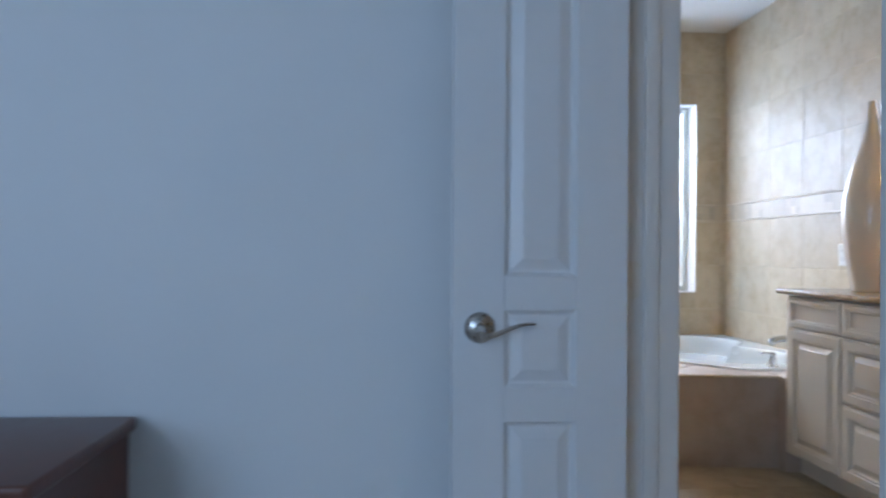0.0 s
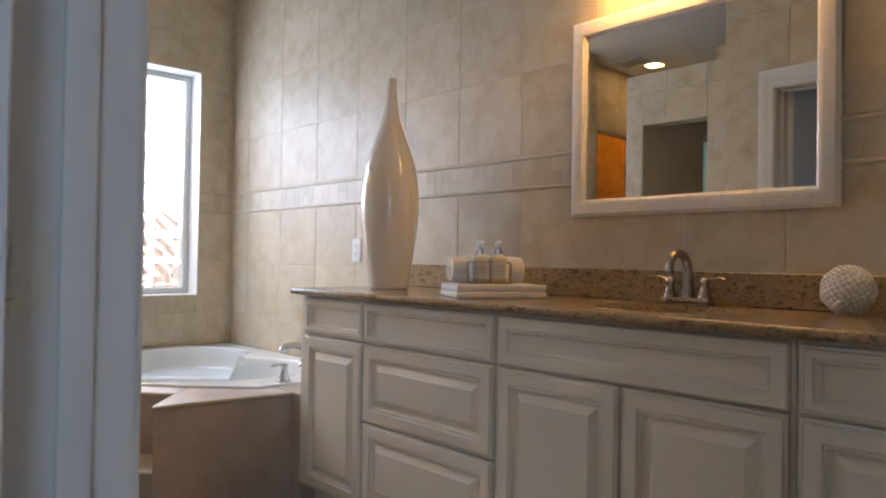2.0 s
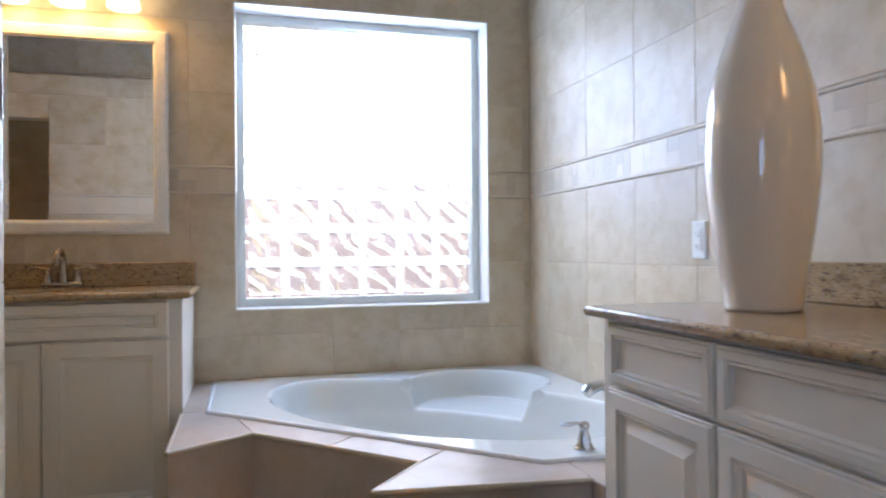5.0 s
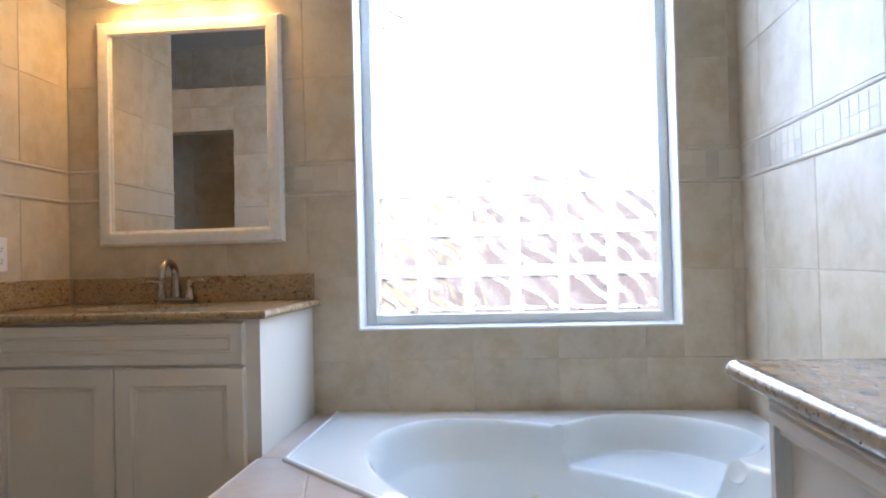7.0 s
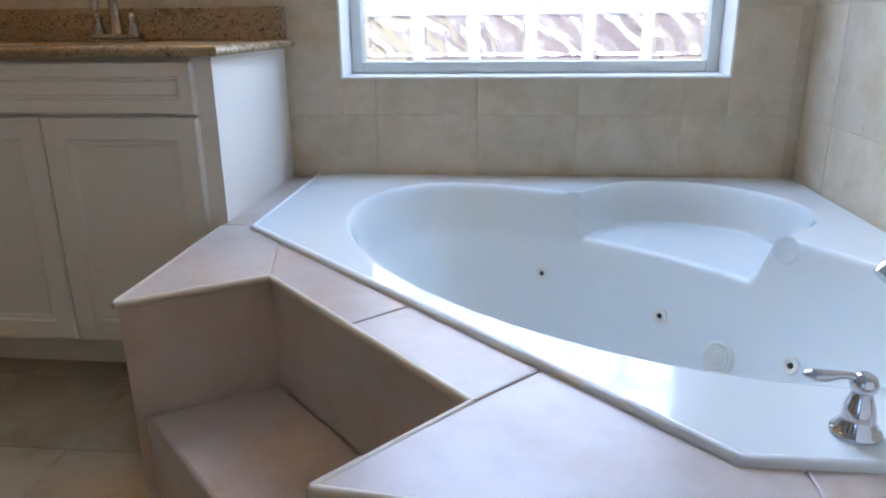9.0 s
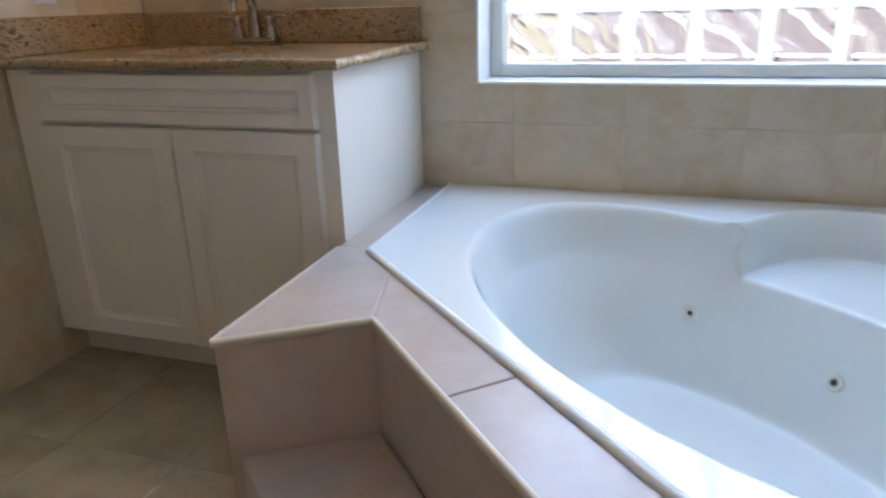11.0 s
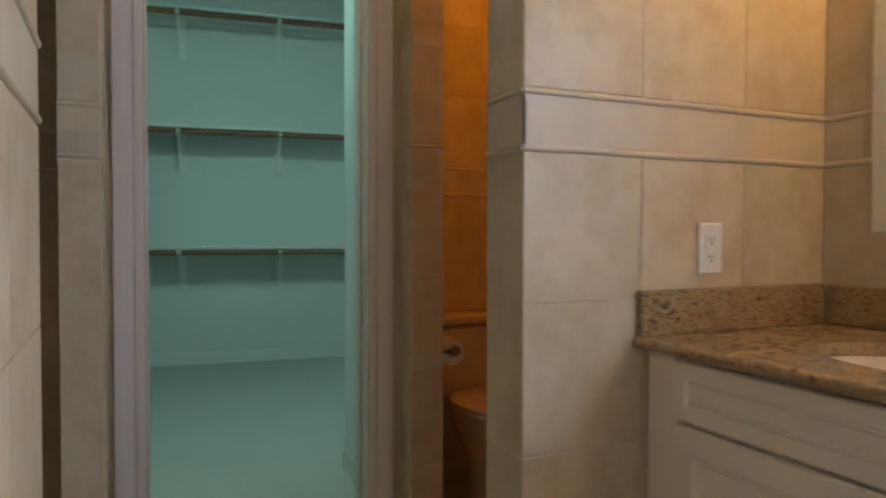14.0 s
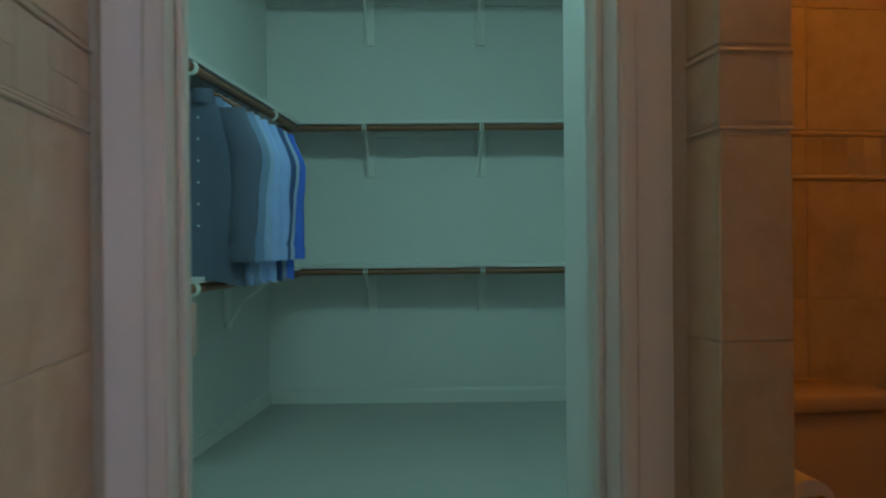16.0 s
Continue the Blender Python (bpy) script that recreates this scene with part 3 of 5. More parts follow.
# ---------------------------------------------------------------- cabinets
FRONT = [(0.0, 0.014), (0.002, 0.0165), (0.005, 0.0165), (0.007, 0.0145), (0.010, 0.0195), (0.042, 0.020), (0.045, 0.0150), (0.051, 0.0165), (0.056, 0.0080), (0.063, 0.0080), (0.083, 0.0170), (0.085, 0.0182)]
DRAWER = [(0.0, 0.014), (0.002, 0.0165), (0.005, 0.0165), (0.007, 0.0145), (0.010, 0.0190), (0.024, 0.0195), (0.027, 0.0140), (0.032, 0.0155), (0.037, 0.0070), (0.040, 0.0070)]
FALSE_FRONT = [(0.0, 0.015), (0.004, 0.020), (0.034, 0.020), (0.037, 0.0145), (0.042, 0.0160), (0.047, 0.0090), (0.050, 0.0090)]
FLAT = [(0.0, 0.015), (0.004, 0.020), (0.052, 0.020), (0.056, 0.013), (0.064, 0.012), (0.070, 0.009), (0.072, 0.009)]


def front(kind, m, u0, u1, v0, v1, parent, prof):
    b = raised(u1 - u0, v1 - v0, prof)
    b.transform(m @ Matrix.Translation(((u0 + u1) / 2, (v0 + v1) / 2, 0)))
    return part(kind, b, CAB, parent)


def cabinet(name, label, m, u0, u1, depth, fronts, group, z0=0.10, z1=0.843, kick=0.075):
    """A vanity unit: body u0..u1 behind the face m, toe kick and its fronts (kind, u0, u1, v0, v1, profile)."""
    root = thing(name, label, "cabinet", group=group)
    b = box(u0 + 0.0008, u1 - 0.0008, z0, z1, -depth, 0.0)
    b.transform(m)
    part("body", b, CAB, root)
    b = box(u0 + 0.0008, u1 - 0.0008, 0.0, z0, -depth, -kick)
    b.transform(m)
    part("toe_kick", b, CAB, root)
    for k, a, c, v0, v1, prof in fronts:
        front(k, m, a, c, v0, v1, root, prof)
    return root


MV = face("-x", -0.522, 0, 0)
gp = "long vanity cabinets"
g = 0.0034
cabinet("vanity_cabinet", "narrow cream painted vanity cabinet with drawer over raised-panel door", MV, 1.706, 2.136, 0.515, [("drawer_front", 1.752, 2.134 - g, 0.697, 0.835, DRAWER), ("cabinet_door", 1.752, 2.134 - g, 0.112, 0.689, FRONT)], gp)
cabinet("drawer_cabinet", "cream painted vanity cabinet with three raised-panel drawers", MV, 2.136, 2.774, 0.515, [("drawer_front", 2.138 + g, 2.768 - g, 0.697, 0.835, DRAWER), ("drawer_front", 2.138 + g, 2.768 - g, 0.422, 0.689, FRONT), ("drawer_front", 2.138 + g, 2.768 - g, 0.112, 0.414, FRONT)], gp)
cabinet("sink_cabinet", "wide cream painted sink cabinet with two raised-panel doors", MV, 2.774, 3.59, 0.515, [("false_front", 2.782 + g, 3.582 - g, 0.697, 0.835, FALSE_FRONT), ("cabinet_door", 2.782 + g, 3.184 - g, 0.112, 0.689, FRONT), ("cabinet_door", 3.188 + g, 3.582 - g, 0.112, 0.689, FRONT)], gp)
cabinet("drawer_cabinet", "cream painted vanity cabinet with three raised-panel drawers", MV, 3.59, 4.20, 0.515, [("drawer_front", 3.598 + g, 4.19 - g, 0.697, 0.835, DRAWER), ("drawer_front", 3.598 + g, 4.19 - g, 0.422, 0.689, FRONT), ("drawer_front", 3.598 + g, 4.19 - g, 0.112, 0.414, FRONT)], gp)
cabinet("vanity_cabinet", "narrow cream painted vanity cabinet with drawer over raised-panel door", MV, 4.20, 4.62, 0.515, [("drawer_front", 4.21 + g, 4.60 - g, 0.697, 0.835, DRAWER), ("cabinet_door", 4.21 + g, 4.60 - g, 0.112, 0.689, FRONT)], gp)
MS = face("-y", 0, -0.560, 0)
cabinet("sink_cabinet", "small cream painted sink cabinet with two panelled doors beside the tub", MS, -2.502, -1.555, 0.555, [("false_front", -2.405, -1.600, 0.712, 0.835, FALSE_FRONT), ("cabinet_door", -2.405, -2.0 - g / 2, 0.112, 0.704, FLAT), ("cabinet_door", -2.0 + g / 2, -1.600, 0.112, 0.704, FLAT)], "small vanity cabinet")


def counter(name, label, m, u0, u1, depth, sink_u, sink_n, ru, rn, z0=0.845, z1=0.87, ends=(0, 1)):
    """Granite top in face coordinates (u along, n out), with an oval sink cut-out and a rounded front edge."""
    root = thing(name, label, "countertop")
    b = bmesh.new()

    def ring_faces(cu, cn, su0, su1, sn0, sn1):
        n = 48
        angs = sorted([2 * math.pi * i / n for i in range(n)] + [math.atan2(y - cn, x - cu) % (2 * math.pi) for x in (su0, su1) for y in (sn0, sn1)])
        inner, outer = [], []
        for a in angs:
            c, s = math.cos(a), math.sin(a)
            inner.append((cu + ru * c, cn + rn * s))
            k = min(((su1 if c > 0 else su0) - cu) / c if abs(c) > 1e-9 else 1e9, ((sn1 if s > 0 else sn0) - cn) / s if abs(s) > 1e-9 else 1e9)
            outer.append((cu + k * c, cn + k * s))
        vi = [[b.verts.new((p[0], z, p[1])) for p in inner] for z in (z0, z1)]
        vo = [[b.verts.new((p[0], z, p[1])) for p in outer] for z in (z0, z1)]
        for i in range(len(angs)):
            j = (i + 1) % len(angs)
            b.faces.new((vi[1][i], vi[1][j], vo[1][j], vo[1][i]))
            b.faces.new((vi[0][j], vi[0][i], vo[0][i], vo[0][j]))
            b.faces.new((vi[0][i], vi[0][j], vi[1][j], vi[1][i]))
    e = 0.013
    s0, s1 = sink_u - ru - 0.03, sink_u + ru + 0.03
    ring_faces(sink_u, sink_n, s0, s1, 0.0, depth - e)
    for a, c in ((u0, s0), (s1, u1)):
        bb = bmesh.new()
        bmesh.ops.create_cube(bb, size=1.0, matrix=Matrix.LocRotScale(((a + c) / 2, (z0 + z1) / 2, (depth - e) / 2), None, (c - a, z1 - z0, depth - e)))
        join(b, bb)
    # rounded nosing round the free sides
    prof = [(0, z0), (0, z1)] + [(e * math.cos(q), z1 - (z1 - z0) / 2 + (z1 - z0) / 2 * math.sin(q)) for q in [math.pi / 2 - math.pi * k / 10 for k in range(1, 10)]]
    path = [(u1, depth - e), (u0, depth - e)]
    if ends[0]:
        path = path + [(u0, 0.0)]
    if ends[1]:
        path = [(u1, 0.0)] + path
    nb = sweep(prof, path, False)
    nb.transform(Matrix(((1, 0, 0, 0), (0, 0, 1, 0), (0, 1, 0, 0), (0, 0, 0, 1))))
    join(b, nb)
    b.transform(m)
    part("slab", b, GRANITE, root, smooth=30)
    # undermount bowl
    bowl = bmesh.new()
    rows = []
    for k, zz in ((1.03, z0 - 0.001), (1.0, z0 - 0.002), (0.97, z0 - 0.02), (0.90, z0 - 0.07), (0.74, z0 - 0.115), (0.45, z0 - 0.135), (0.12, z0 - 0.142)):
        rows.append([bowl.verts.new((sink_u + ru * k * math.cos(q), zz, sink_n + rn * k * math.sin(q))) for q in [2 * math.pi * i / 40 for i in range(40)]])
    for r, s in zip(rows, rows[1:]):
        for i in range(40):
            bowl.faces.new((r[i], r[(i + 1) % 40], s[(i + 1) % 40], s[i]))
    bowl.faces.new(rows[-1])
    bowl.transform(m)
    part("sink_bowl", bowl, PORC, root, "white oval undermount sink bowl", 60)
    return root


def splash(root, m, u0, u1, z1=0.968):
    b = raised(u1 - u0, z1 - 0.8705, [(0, 0.017), (0.003, 0.020)])
    b.transform(m @ Matrix.Translation(((u0 + u1) / 2, (z1 + 0.8705) / 2, 0.0005)))
    part("backsplash", b, GRANITE, root)


ctop = counter("granite_countertop", "brown speckled granite vanity countertop with polished rounded edge", face("-x", -0.001, 0, 0), 1.695, 4.65, 0.562, 3.17, 0.285, 0.215, 0.165, ends=(1, 0))
splash(ctop, face("-x", 0, 0, 0), 1.735, 4.65)
ctop2 = counter("granite_countertop", "brown speckled granite countertop on the small vanity", face("-y", 0, -0.001, 0), -2.504, -1.535, 0.602, -2.04, 0.30, 0.225, 0.170, ends=(0, 1))
splash(ctop2, face("-y", 0, 0, 0), -2.484, -1.548)
splash(ctop2, face("+x", -2.506, 0, 0), -0.590, -0.0215)


# ---------------------------------------------------------------- tub and its tiled deck
DK, RIM = 0.445, 0.453
tub_deck = thing("tub_deck", "beige tiled tub deck with a tiled step notched into it", "tub deck", kind="structure")
outline = [(-1.556, -0.004), (-1.556, -0.585), (-1.550, -1.092), (-1.318, -0.935), (-0.892, -1.385), (-1.052, -1.578), (-0.524, -1.640), (-0.524, -1.704), (-0.004, -1.704), (-0.004, -0.004)]
outline = outline[:9] + [(-0.004, -1.470), (-0.590, -1.470), (-1.438, -0.612), (-1.438, -0.004)]
part("deck_base", prism(outline[::-1], 0.0, DK - 0.003), DECK, tub_deck)
step_poly = [(-1.535, -1.082), (-1.318, -0.937), (-0.894, -1.385), (-1.046, -1.570)]
part("step", prism(step_poly[::-1], 0.0, 0.205, bevel=0.008), DECK, tub_deck)


def deck_tile(poly):
    part("deck_tile", prism(poly[::-1], DK - 0.014, DK, bevel=0.003), DECK, tub_deck)


deck_tile([(-1.554, -0.590), (-1.556, -1.100), (-1.322, -0.942), (-1.394, -0.640), (-1.455, -0.580)])
deck_tile([(-1.554, -0.006), (-1.554, -0.587), (-1.440, -0.587), (-1.440, -0.006)])
deck_tile([(-1.319, -0.941), (-1.112, -1.160), (-1.000, -1.050), (-1.390, -0.642)])
deck_tile([(-1.110, -1.163), (-0.894, -1.391), (-0.782, -1.274), (-0.998, -1.053)])
deck_tile([(-0.892, -1.393), (-1.060, -1.584), (-0.524, -1.646), (-0.524, -1.480), (-0.590, -1.470), (-0.780, -1.277)])
deck_tile([(-0.521, -1.646), (-0.521, -1.703), (-0.006, -1.703), (-0.006, -1.480), (-0.521, -1.480)])
for a, c in (((-1.553, -1.096), (-1.320, -0.938)), ((-1.320, -0.938), (-0.893, -1.388)), ((-0.893, -1.388), (-1.056, -1.581)), ((-1.056, -1.581), (-0.524, -1.643)), ((-1.555, -0.60), (-1.553, -1.096))):
    part("edge_trim", tube([(*a, DK - 0.006), (*c, DK - 0.006)], 0.008, 10), LINER, tub_deck, smooth=40)


def smooth(a, b, x):
    t = np.clip((x - a) / (b - a), 0, 1)
    return t * t * (3 - 2 * t)


def corner_tub():
    root = thing("corner_bathtub", "white acrylic corner whirlpool bathtub set into a tiled deck", "bathtub")
    n = 290
    xs, ys = np.linspace(-1.462, -0.006, n), np.linspace(-1.492, -0.006, n)
    X, Y = np.meshgrid(xs, ys, indexing="ij")
    cx, cy = -0.635, -0.700
    U, V = ((X - cx) - (Y - cy)) / math.sqrt(2), ((X - cx) + (Y - cy)) / math.sqrt(2)
    e = np.sqrt((U / 0.745) ** 2 + (np.where(V > 0, V / 0.34, V / 0.485)) ** 2 + 1e-9)
    d = (1 - e) * 0.50
    depth = 0.395 * (0.26 * smooth(0.0, 0.05, d) + 0.74 * smooth(0.01, 0.20, d)) + 0.012 * smooth(0.18, 0.4, d)
    ex, ey = -0.37, -0.34
    eu, ev = ((X - ex) - (Y - ey)) / math.sqrt(2), ((X - ex) + (Y - ey)) / math.sqrt(2)
    r = np.sqrt((eu / 0.30) ** 2 + (np.where(ev > 0, ev / 0.25, ev / 0.6)) ** 2 + 1e-9)
    seat = 0.115 * smooth(0.0, 0.18, 1 - r)
    top = np.maximum(depth, seat)
    soft = 0.022 * smooth(0.0, 0.06, top)
    Z = RIM - 0.5 * (depth + seat + np.sqrt((depth - seat) ** 2 + soft ** 2))
    verts = [(float(X[i, j]), float(Y[i, j]), float(Z[i, j])) for i in range(n) for j in range(n)]
    faces = [(i * n + j, (i + 1) * n + j, (i + 1) * n + j + 1, i * n + j + 1) for i in range(n - 1) for j in range(n - 1)]
    me = bpy.data.meshes.new("basin")
    me.from_pydata(verts, [], faces)
    bm = bmesh.new()
    bm.from_mesh(me)
    bpy.data.meshes.remove(me)
    bmesh.ops.bisect_plane(bm, geom=bm.verts[:] + bm.edges[:] + bm.faces[:], plane_co=(-1.462, -0.612, 0), plane_no=(-0.8766 / 1.2397, -0.8766 / 1.2397, 0), clear_outer=True)
    edges = [q for q in bm.edges if q.is_boundary]
    ext = bmesh.ops.extrude_edge_only(bm, edges=edges)
    for v in ext["geom"]:
        if isinstance(v, bmesh.types.BMVert):
            v.co.z = DK - 0.03
    part("basin", bm, ACRYL, root, smooth=50)
    bead = tube([(-1.468, -0.008, DK), (-1.468, -0.615, DK), (-0.586, -1.498, DK), (-0.008, -1.498, DK)], 0.0105, 12)
    part("caulk_bead", bead, CAULK, root, "white caulk bead", 50)

    def fitting(name, at, aim, prof, mat, label):
        m = look(at, Vector(at) + Vector(aim)) @ Matrix.Rotation(math.pi, 4, "Y")
        part(name, lathe(prof, 24, m=m), mat, root, label, 40)
    SOFT = material("jet_rim", (0.72, 0.69, 0.60), 0.3)
    jets = [(-0.758, -0.280), (-0.466, -0.495), (-0.354, -0.638), (-0.245, -0.775), (-0.680, -0.248), (-0.243, -0.653)]

    def on_wall(px_, py_):
        i, j = int(np.argmin(abs(xs - px_))), int(np.argmin(abs(ys - py_)))
        return Z[i, j]
    for k, (jx, jy) in enumerate(jets):
        z = on_wall(jx, jy)
        i, j = int(np.argmin(abs(xs - jx))), int(np.argmin(abs(ys - jy)))
        gx, gy = (Z[i + 3, j] - Z[i - 3, j]) / (xs[i + 3] - xs[i - 3]), (Z[i, j + 3] - Z[i, j - 3]) / (ys[j + 3] - ys[j - 3])
        nrm = Vector((-gx, -gy, 1)).normalized()
        at = Vector((jx, jy, z))
        if k == 2:
            fitting("suction_cover", at, nrm, [(0.042, -0.004), (0.042, 0.006), (0.036, 0.010), (0.030, 0.006), (0.028, 0.010), (0.018, 0.006), (0.016, 0.010), (0.0, 0.010)], SOFT, "round white suction cover")
        elif k > 3:
            fitting("air_control", at, nrm, [(0.032, -0.004), (0.032, 0.0012), (0.029, 0.0022), (0.026, 0.0012), (0.0, 0.0014)], ACRYL, "round white air control")
        else:
            fitting("jet", at, nrm, [(0.021, -0.004), (0.021, 0.004), (0.017, 0.006), (0.008, 0.003)], SOFT, "cream ringed water jet")
            fitting("jet_nozzle", at + nrm * 0.001, nrm, [(0.0065, 0.0), (0.0055, 0.005), (0.0, 0.004)], DARK, "dark jet opening")
    return root


corner_tub()


def tub_handle(at, turn):
    root = thing("tub_faucet", "polished chrome lever tub valve on the tub rim", "faucet", at, turn=turn)
    part("escutcheon", lathe([(0.0, 0), (0.038, 0), (0.040, 0.004), (0.038, 0.009), (0.033, 0.012), (0.032, 0.018), (0.027, 0.024), (0.0265, 0.034), (0.023, 0.052), (0.017, 0.070), (0.0155, 0.078), (0.020, 0.083), (0.0215, 0.093), (0.018, 0.104), (0.010, 0.110), (0, 0.111)], 32), CHROME, root, smooth=50)
    part("lever", tube([(0.0, 0, 0.098), (-0.022, 0, 0.105), (-0.038, 0, 0.105), (-0.056, 0, 0.101), (-0.074, 0, 0.100), (-0.086, 0, 0.101), (-0.091, 0, 0.101)], [0.0095, 0.0075, 0.0085, 0.0125, 0.0135, 0.009, 0.004], 16, flat=0.75), CHROME, root, smooth=50)
    return root


tub_handle((-0.442, -1.440, RIM), -6).scale = (0.72, 0.72, 0.70)
spout = thing("tub_spout", "polished chrome arched tub spout on the tub rim", "faucet", (-0.135, -1.105, RIM))
part("base", lathe([(0, 0), (0.036, 0), (0.036, 0.006), (0.026, 0.015), (0.022, 0.03), (0.0, 0.03)], 28), CHROME, spout, smooth=50)
part("arch", tube([(0, 0, 0.02)] + [(-0.075 + 0.075 * math.cos(a), -0.01 + 0.01 * math.cos(a), 0.062 + 0.044 * math.sin(a)) for a in [math.pi * k / 14 for k in range(13)]], [0.018] * 10 + [0.019, 0.020, 0.020, 0.018], 16), CHROME, spout, smooth=50)


# ---------------------------------------------------------------- mirrors and vanity lights
def framed_mirror(label, m, u0, u1, v0, v1, fw):
    root = thing("framed_mirror", label, "mirror")
    prof = [(0, 0.002), (0, 0.014), (-0.006, 0.017), (-0.010, 0.024), (-0.6 * fw, 0.030), (-0.85 * fw, 0.026), (-0.9 * fw, 0.018), (-fw, 0.015), (-fw, 0.002)]
    b = sweep(prof[::-1], [(u0, v0), (u1, v0), (u1, v1), (u0, v1)], True)
    b.transform(m)
    part("frame", b, WHITEF, root, "white painted moulded frame", 35)
    b = box(u0 + fw - 0.008, u1 - fw + 0.008, v0 + fw - 0.008, v1 - fw + 0.008, 0.003, 0.010)
    b.transform(m)
    part("mirror_glass", b, MIRROR, root, "silvered mirror glass")
    return root


WHITEF = material("mirror_frame_paint", (0.79, 0.75, 0.68), 0.28, grain=0.02, scale=40, coat=0.1)
framed_mirror("white framed rectangular mirror over the long vanity", face("-x", 0, 0, 0), 2.638, 3.502, 1.146, 1.822, 0.058)
framed_mirror("white framed upright mirror over the small vanity", face("-y", 0, 0, 0), -2.378, -1.652, 1.086, 1.946, 0.058)


def vanity_light(label, m, us, v, watts):
    root = thing("vanity_light", label, "wall lamp", group="vanity lights")
    c = (us[0] + us[-1]) / 2
    b = box(us[0] - 0.06, us[-1] + 0.06, v + 0.155, v + 0.215, 0.0, 0.022, bevel=0.006)
    b.transform(m)
    part("back_plate", b, NICKEL, root, smooth=30)
    for u in us:
        b = tube([(u, v + 0.185, 0.02), (u, v + 0.19, 0.06), (u, v + 0.185, 0.09), (u, v + 0.165, 0.105)], 0.008, 10)
        b.transform(m)
        arm = part("arm", b, NICKEL, root, smooth=40)
        mm = m @ Matrix.Translation((u, v, 0.105)) @ Matrix.Rotation(radians(-90), 4, "X")
        prof = [(0.062, 0.0), (0.060, 0.020), (0.050, 0.065), (0.036, 0.11), (0.024, 0.15), (0.020, 0.16), (0.017, 0.16), (0.021, 0.148), (0.033, 0.11), (0.047, 0.063), (0.058, 0.0)]
        part("shade", lathe(prof, 24, m=mm), SHADE, arm, "lit frosted glass bell shade", 60)
        bulb("vanity_bulb", m @ Vector((u, v + 0.012, 0.105)), watts, WARM, 0.028)
    return root


vanity_light("brushed nickel vanity light with four lit glass shades", face("-x", 0, 0, 0), [2.83, 2.99, 3.15, 3.31], 1.925, 0.85)
vanity_light("brushed nickel vanity light with three lit glass shades", face("-y", 0, 0, 0), [-2.22, -2.015, -1.81], 2.005, 2.1)


# ---------------------------------------------------------------- faucets
def basin_faucet(at, turn):
    """A centre-set faucet, facing local -y."""
    root = thing("basin_faucet", "brushed nickel two-handle arched sink faucet on the countertop", "faucet", at, group="sink faucets", turn=turn)
    b = box(-0.080, 0.080, -0.027, 0.027, 0.0, 0.006, bevel=0.002, seg=2)
    join(b, box(-0.076, 0.076, -0.023, 0.023, 0.006, 0.022, bevel=0.005, seg=3))
    part("base_plate", b, NICKEL, root, smooth=40)
    arc = [(0, 0.004, 0.018), (0, 0.004, 0.05), (0, 0.003, 0.080), (0, 0.001, 0.098)] + [(0, -0.050 + 0.051 * math.cos(a), 0.104 + 0.046 * math.sin(a)) for a in [0.15 + 3.2 * k / 13 for k in range(14)]]
    part("spout", tube(arc, [0.0215, 0.0185, 0.016, 0.0145] + [0.0135] * 4 + [0.0125] * 4 + [0.0115] * 4 + [0.0125, 0.0125], 16), NICKEL, root, smooth=50)
    part("aerator", lathe([(0.0, 0.0), (0.0105, 0.0), (0.0125, 0.003), (0.0125, 0.010), (0.0, 0.010)], 18, m=Matrix.Translation((0, -0.1005, 0.088))), NICKEL, root, smooth=40)
    for s in (-1, 1):
        hp = part("handle_post", lathe([(0.0205, 0.020), (0.0205, 0.026), (0.0165, 0.032), (0.0135, 0.048), (0.0115, 0.058), (0.0145, 0.064), (0.0140, 0.074), (0.008, 0.081), (0, 0.082)], 22, m=Matrix.Translation((s * 0.054, 0, 0))), NICKEL, root, smooth=50)
        part("handle_lever", tube([(s * 0.052, 0, 0.072), (s * 0.072, -0.002, 0.077), (s * 0.092, -0.004, 0.082), (s * 0.110, -0.006, 0.081), (s * 0.122, -0.007, 0.076)], [0.0075, 0.0062, 0.0068, 0.0072, 0.003], 12, flat=0.65), NICKEL, hp, smooth=50)
    return root


basin_faucet((-0.085, -3.115, 0.87), -90)
basin_faucet((-2.045, -0.085, 0.87), 0)


# ---------------------------------------------------------------- things on the long vanity
def vase(at):
    prof = [(0.0, 0.0), (0.066, 0.0), (0.071, 0.004), (0.078, 0.06), (0.092, 0.15), (0.103, 0.24), (0.1065, 0.30), (0.105, 0.36), (0.096, 0.43), (0.080, 0.49), (0.060, 0.55), (0.042, 0.60), (0.029, 0.65), (0.021, 0.70), (0.0165, 0.75), (0.0155, 0.785), (0.0125, 0.786), (0.012, 0.74), (0.0, 0.70)]
    n = 6
    fine = []
    for i in range(len(prof) - 1):
        p0, p1, p2, p3 = prof[max(i - 1, 0)], prof[i], prof[i + 1], prof[min(i + 2, len(prof) - 1)]
        if 2 <= i <= 14:
            for k in range(n):
                t = k / n
                fine.append(tuple(0.5 * ((2 * p1[c]) + (-p0[c] + p2[c]) * t + (2 * p0[c] - 5 * p1[c] + 4 * p2[c] - p3[c]) * t * t + (-p0[c] + 3 * p1[c] - 3 * p2[c] + p3[c]) * t ** 3) for c in (0, 1)))
        else:
            fine.append(p1)
    fine.append(prof[-1])
    ob = part("vase", lathe(fine, 64, m=Matrix.Translation(at) @ Matrix.Diagonal((1.085, 1.085, 1.07, 1.0))), VASE, smooth=60)
    return tagged(ob, "tall glossy ivory ceramic bottle vase on the granite countertop", "vase")


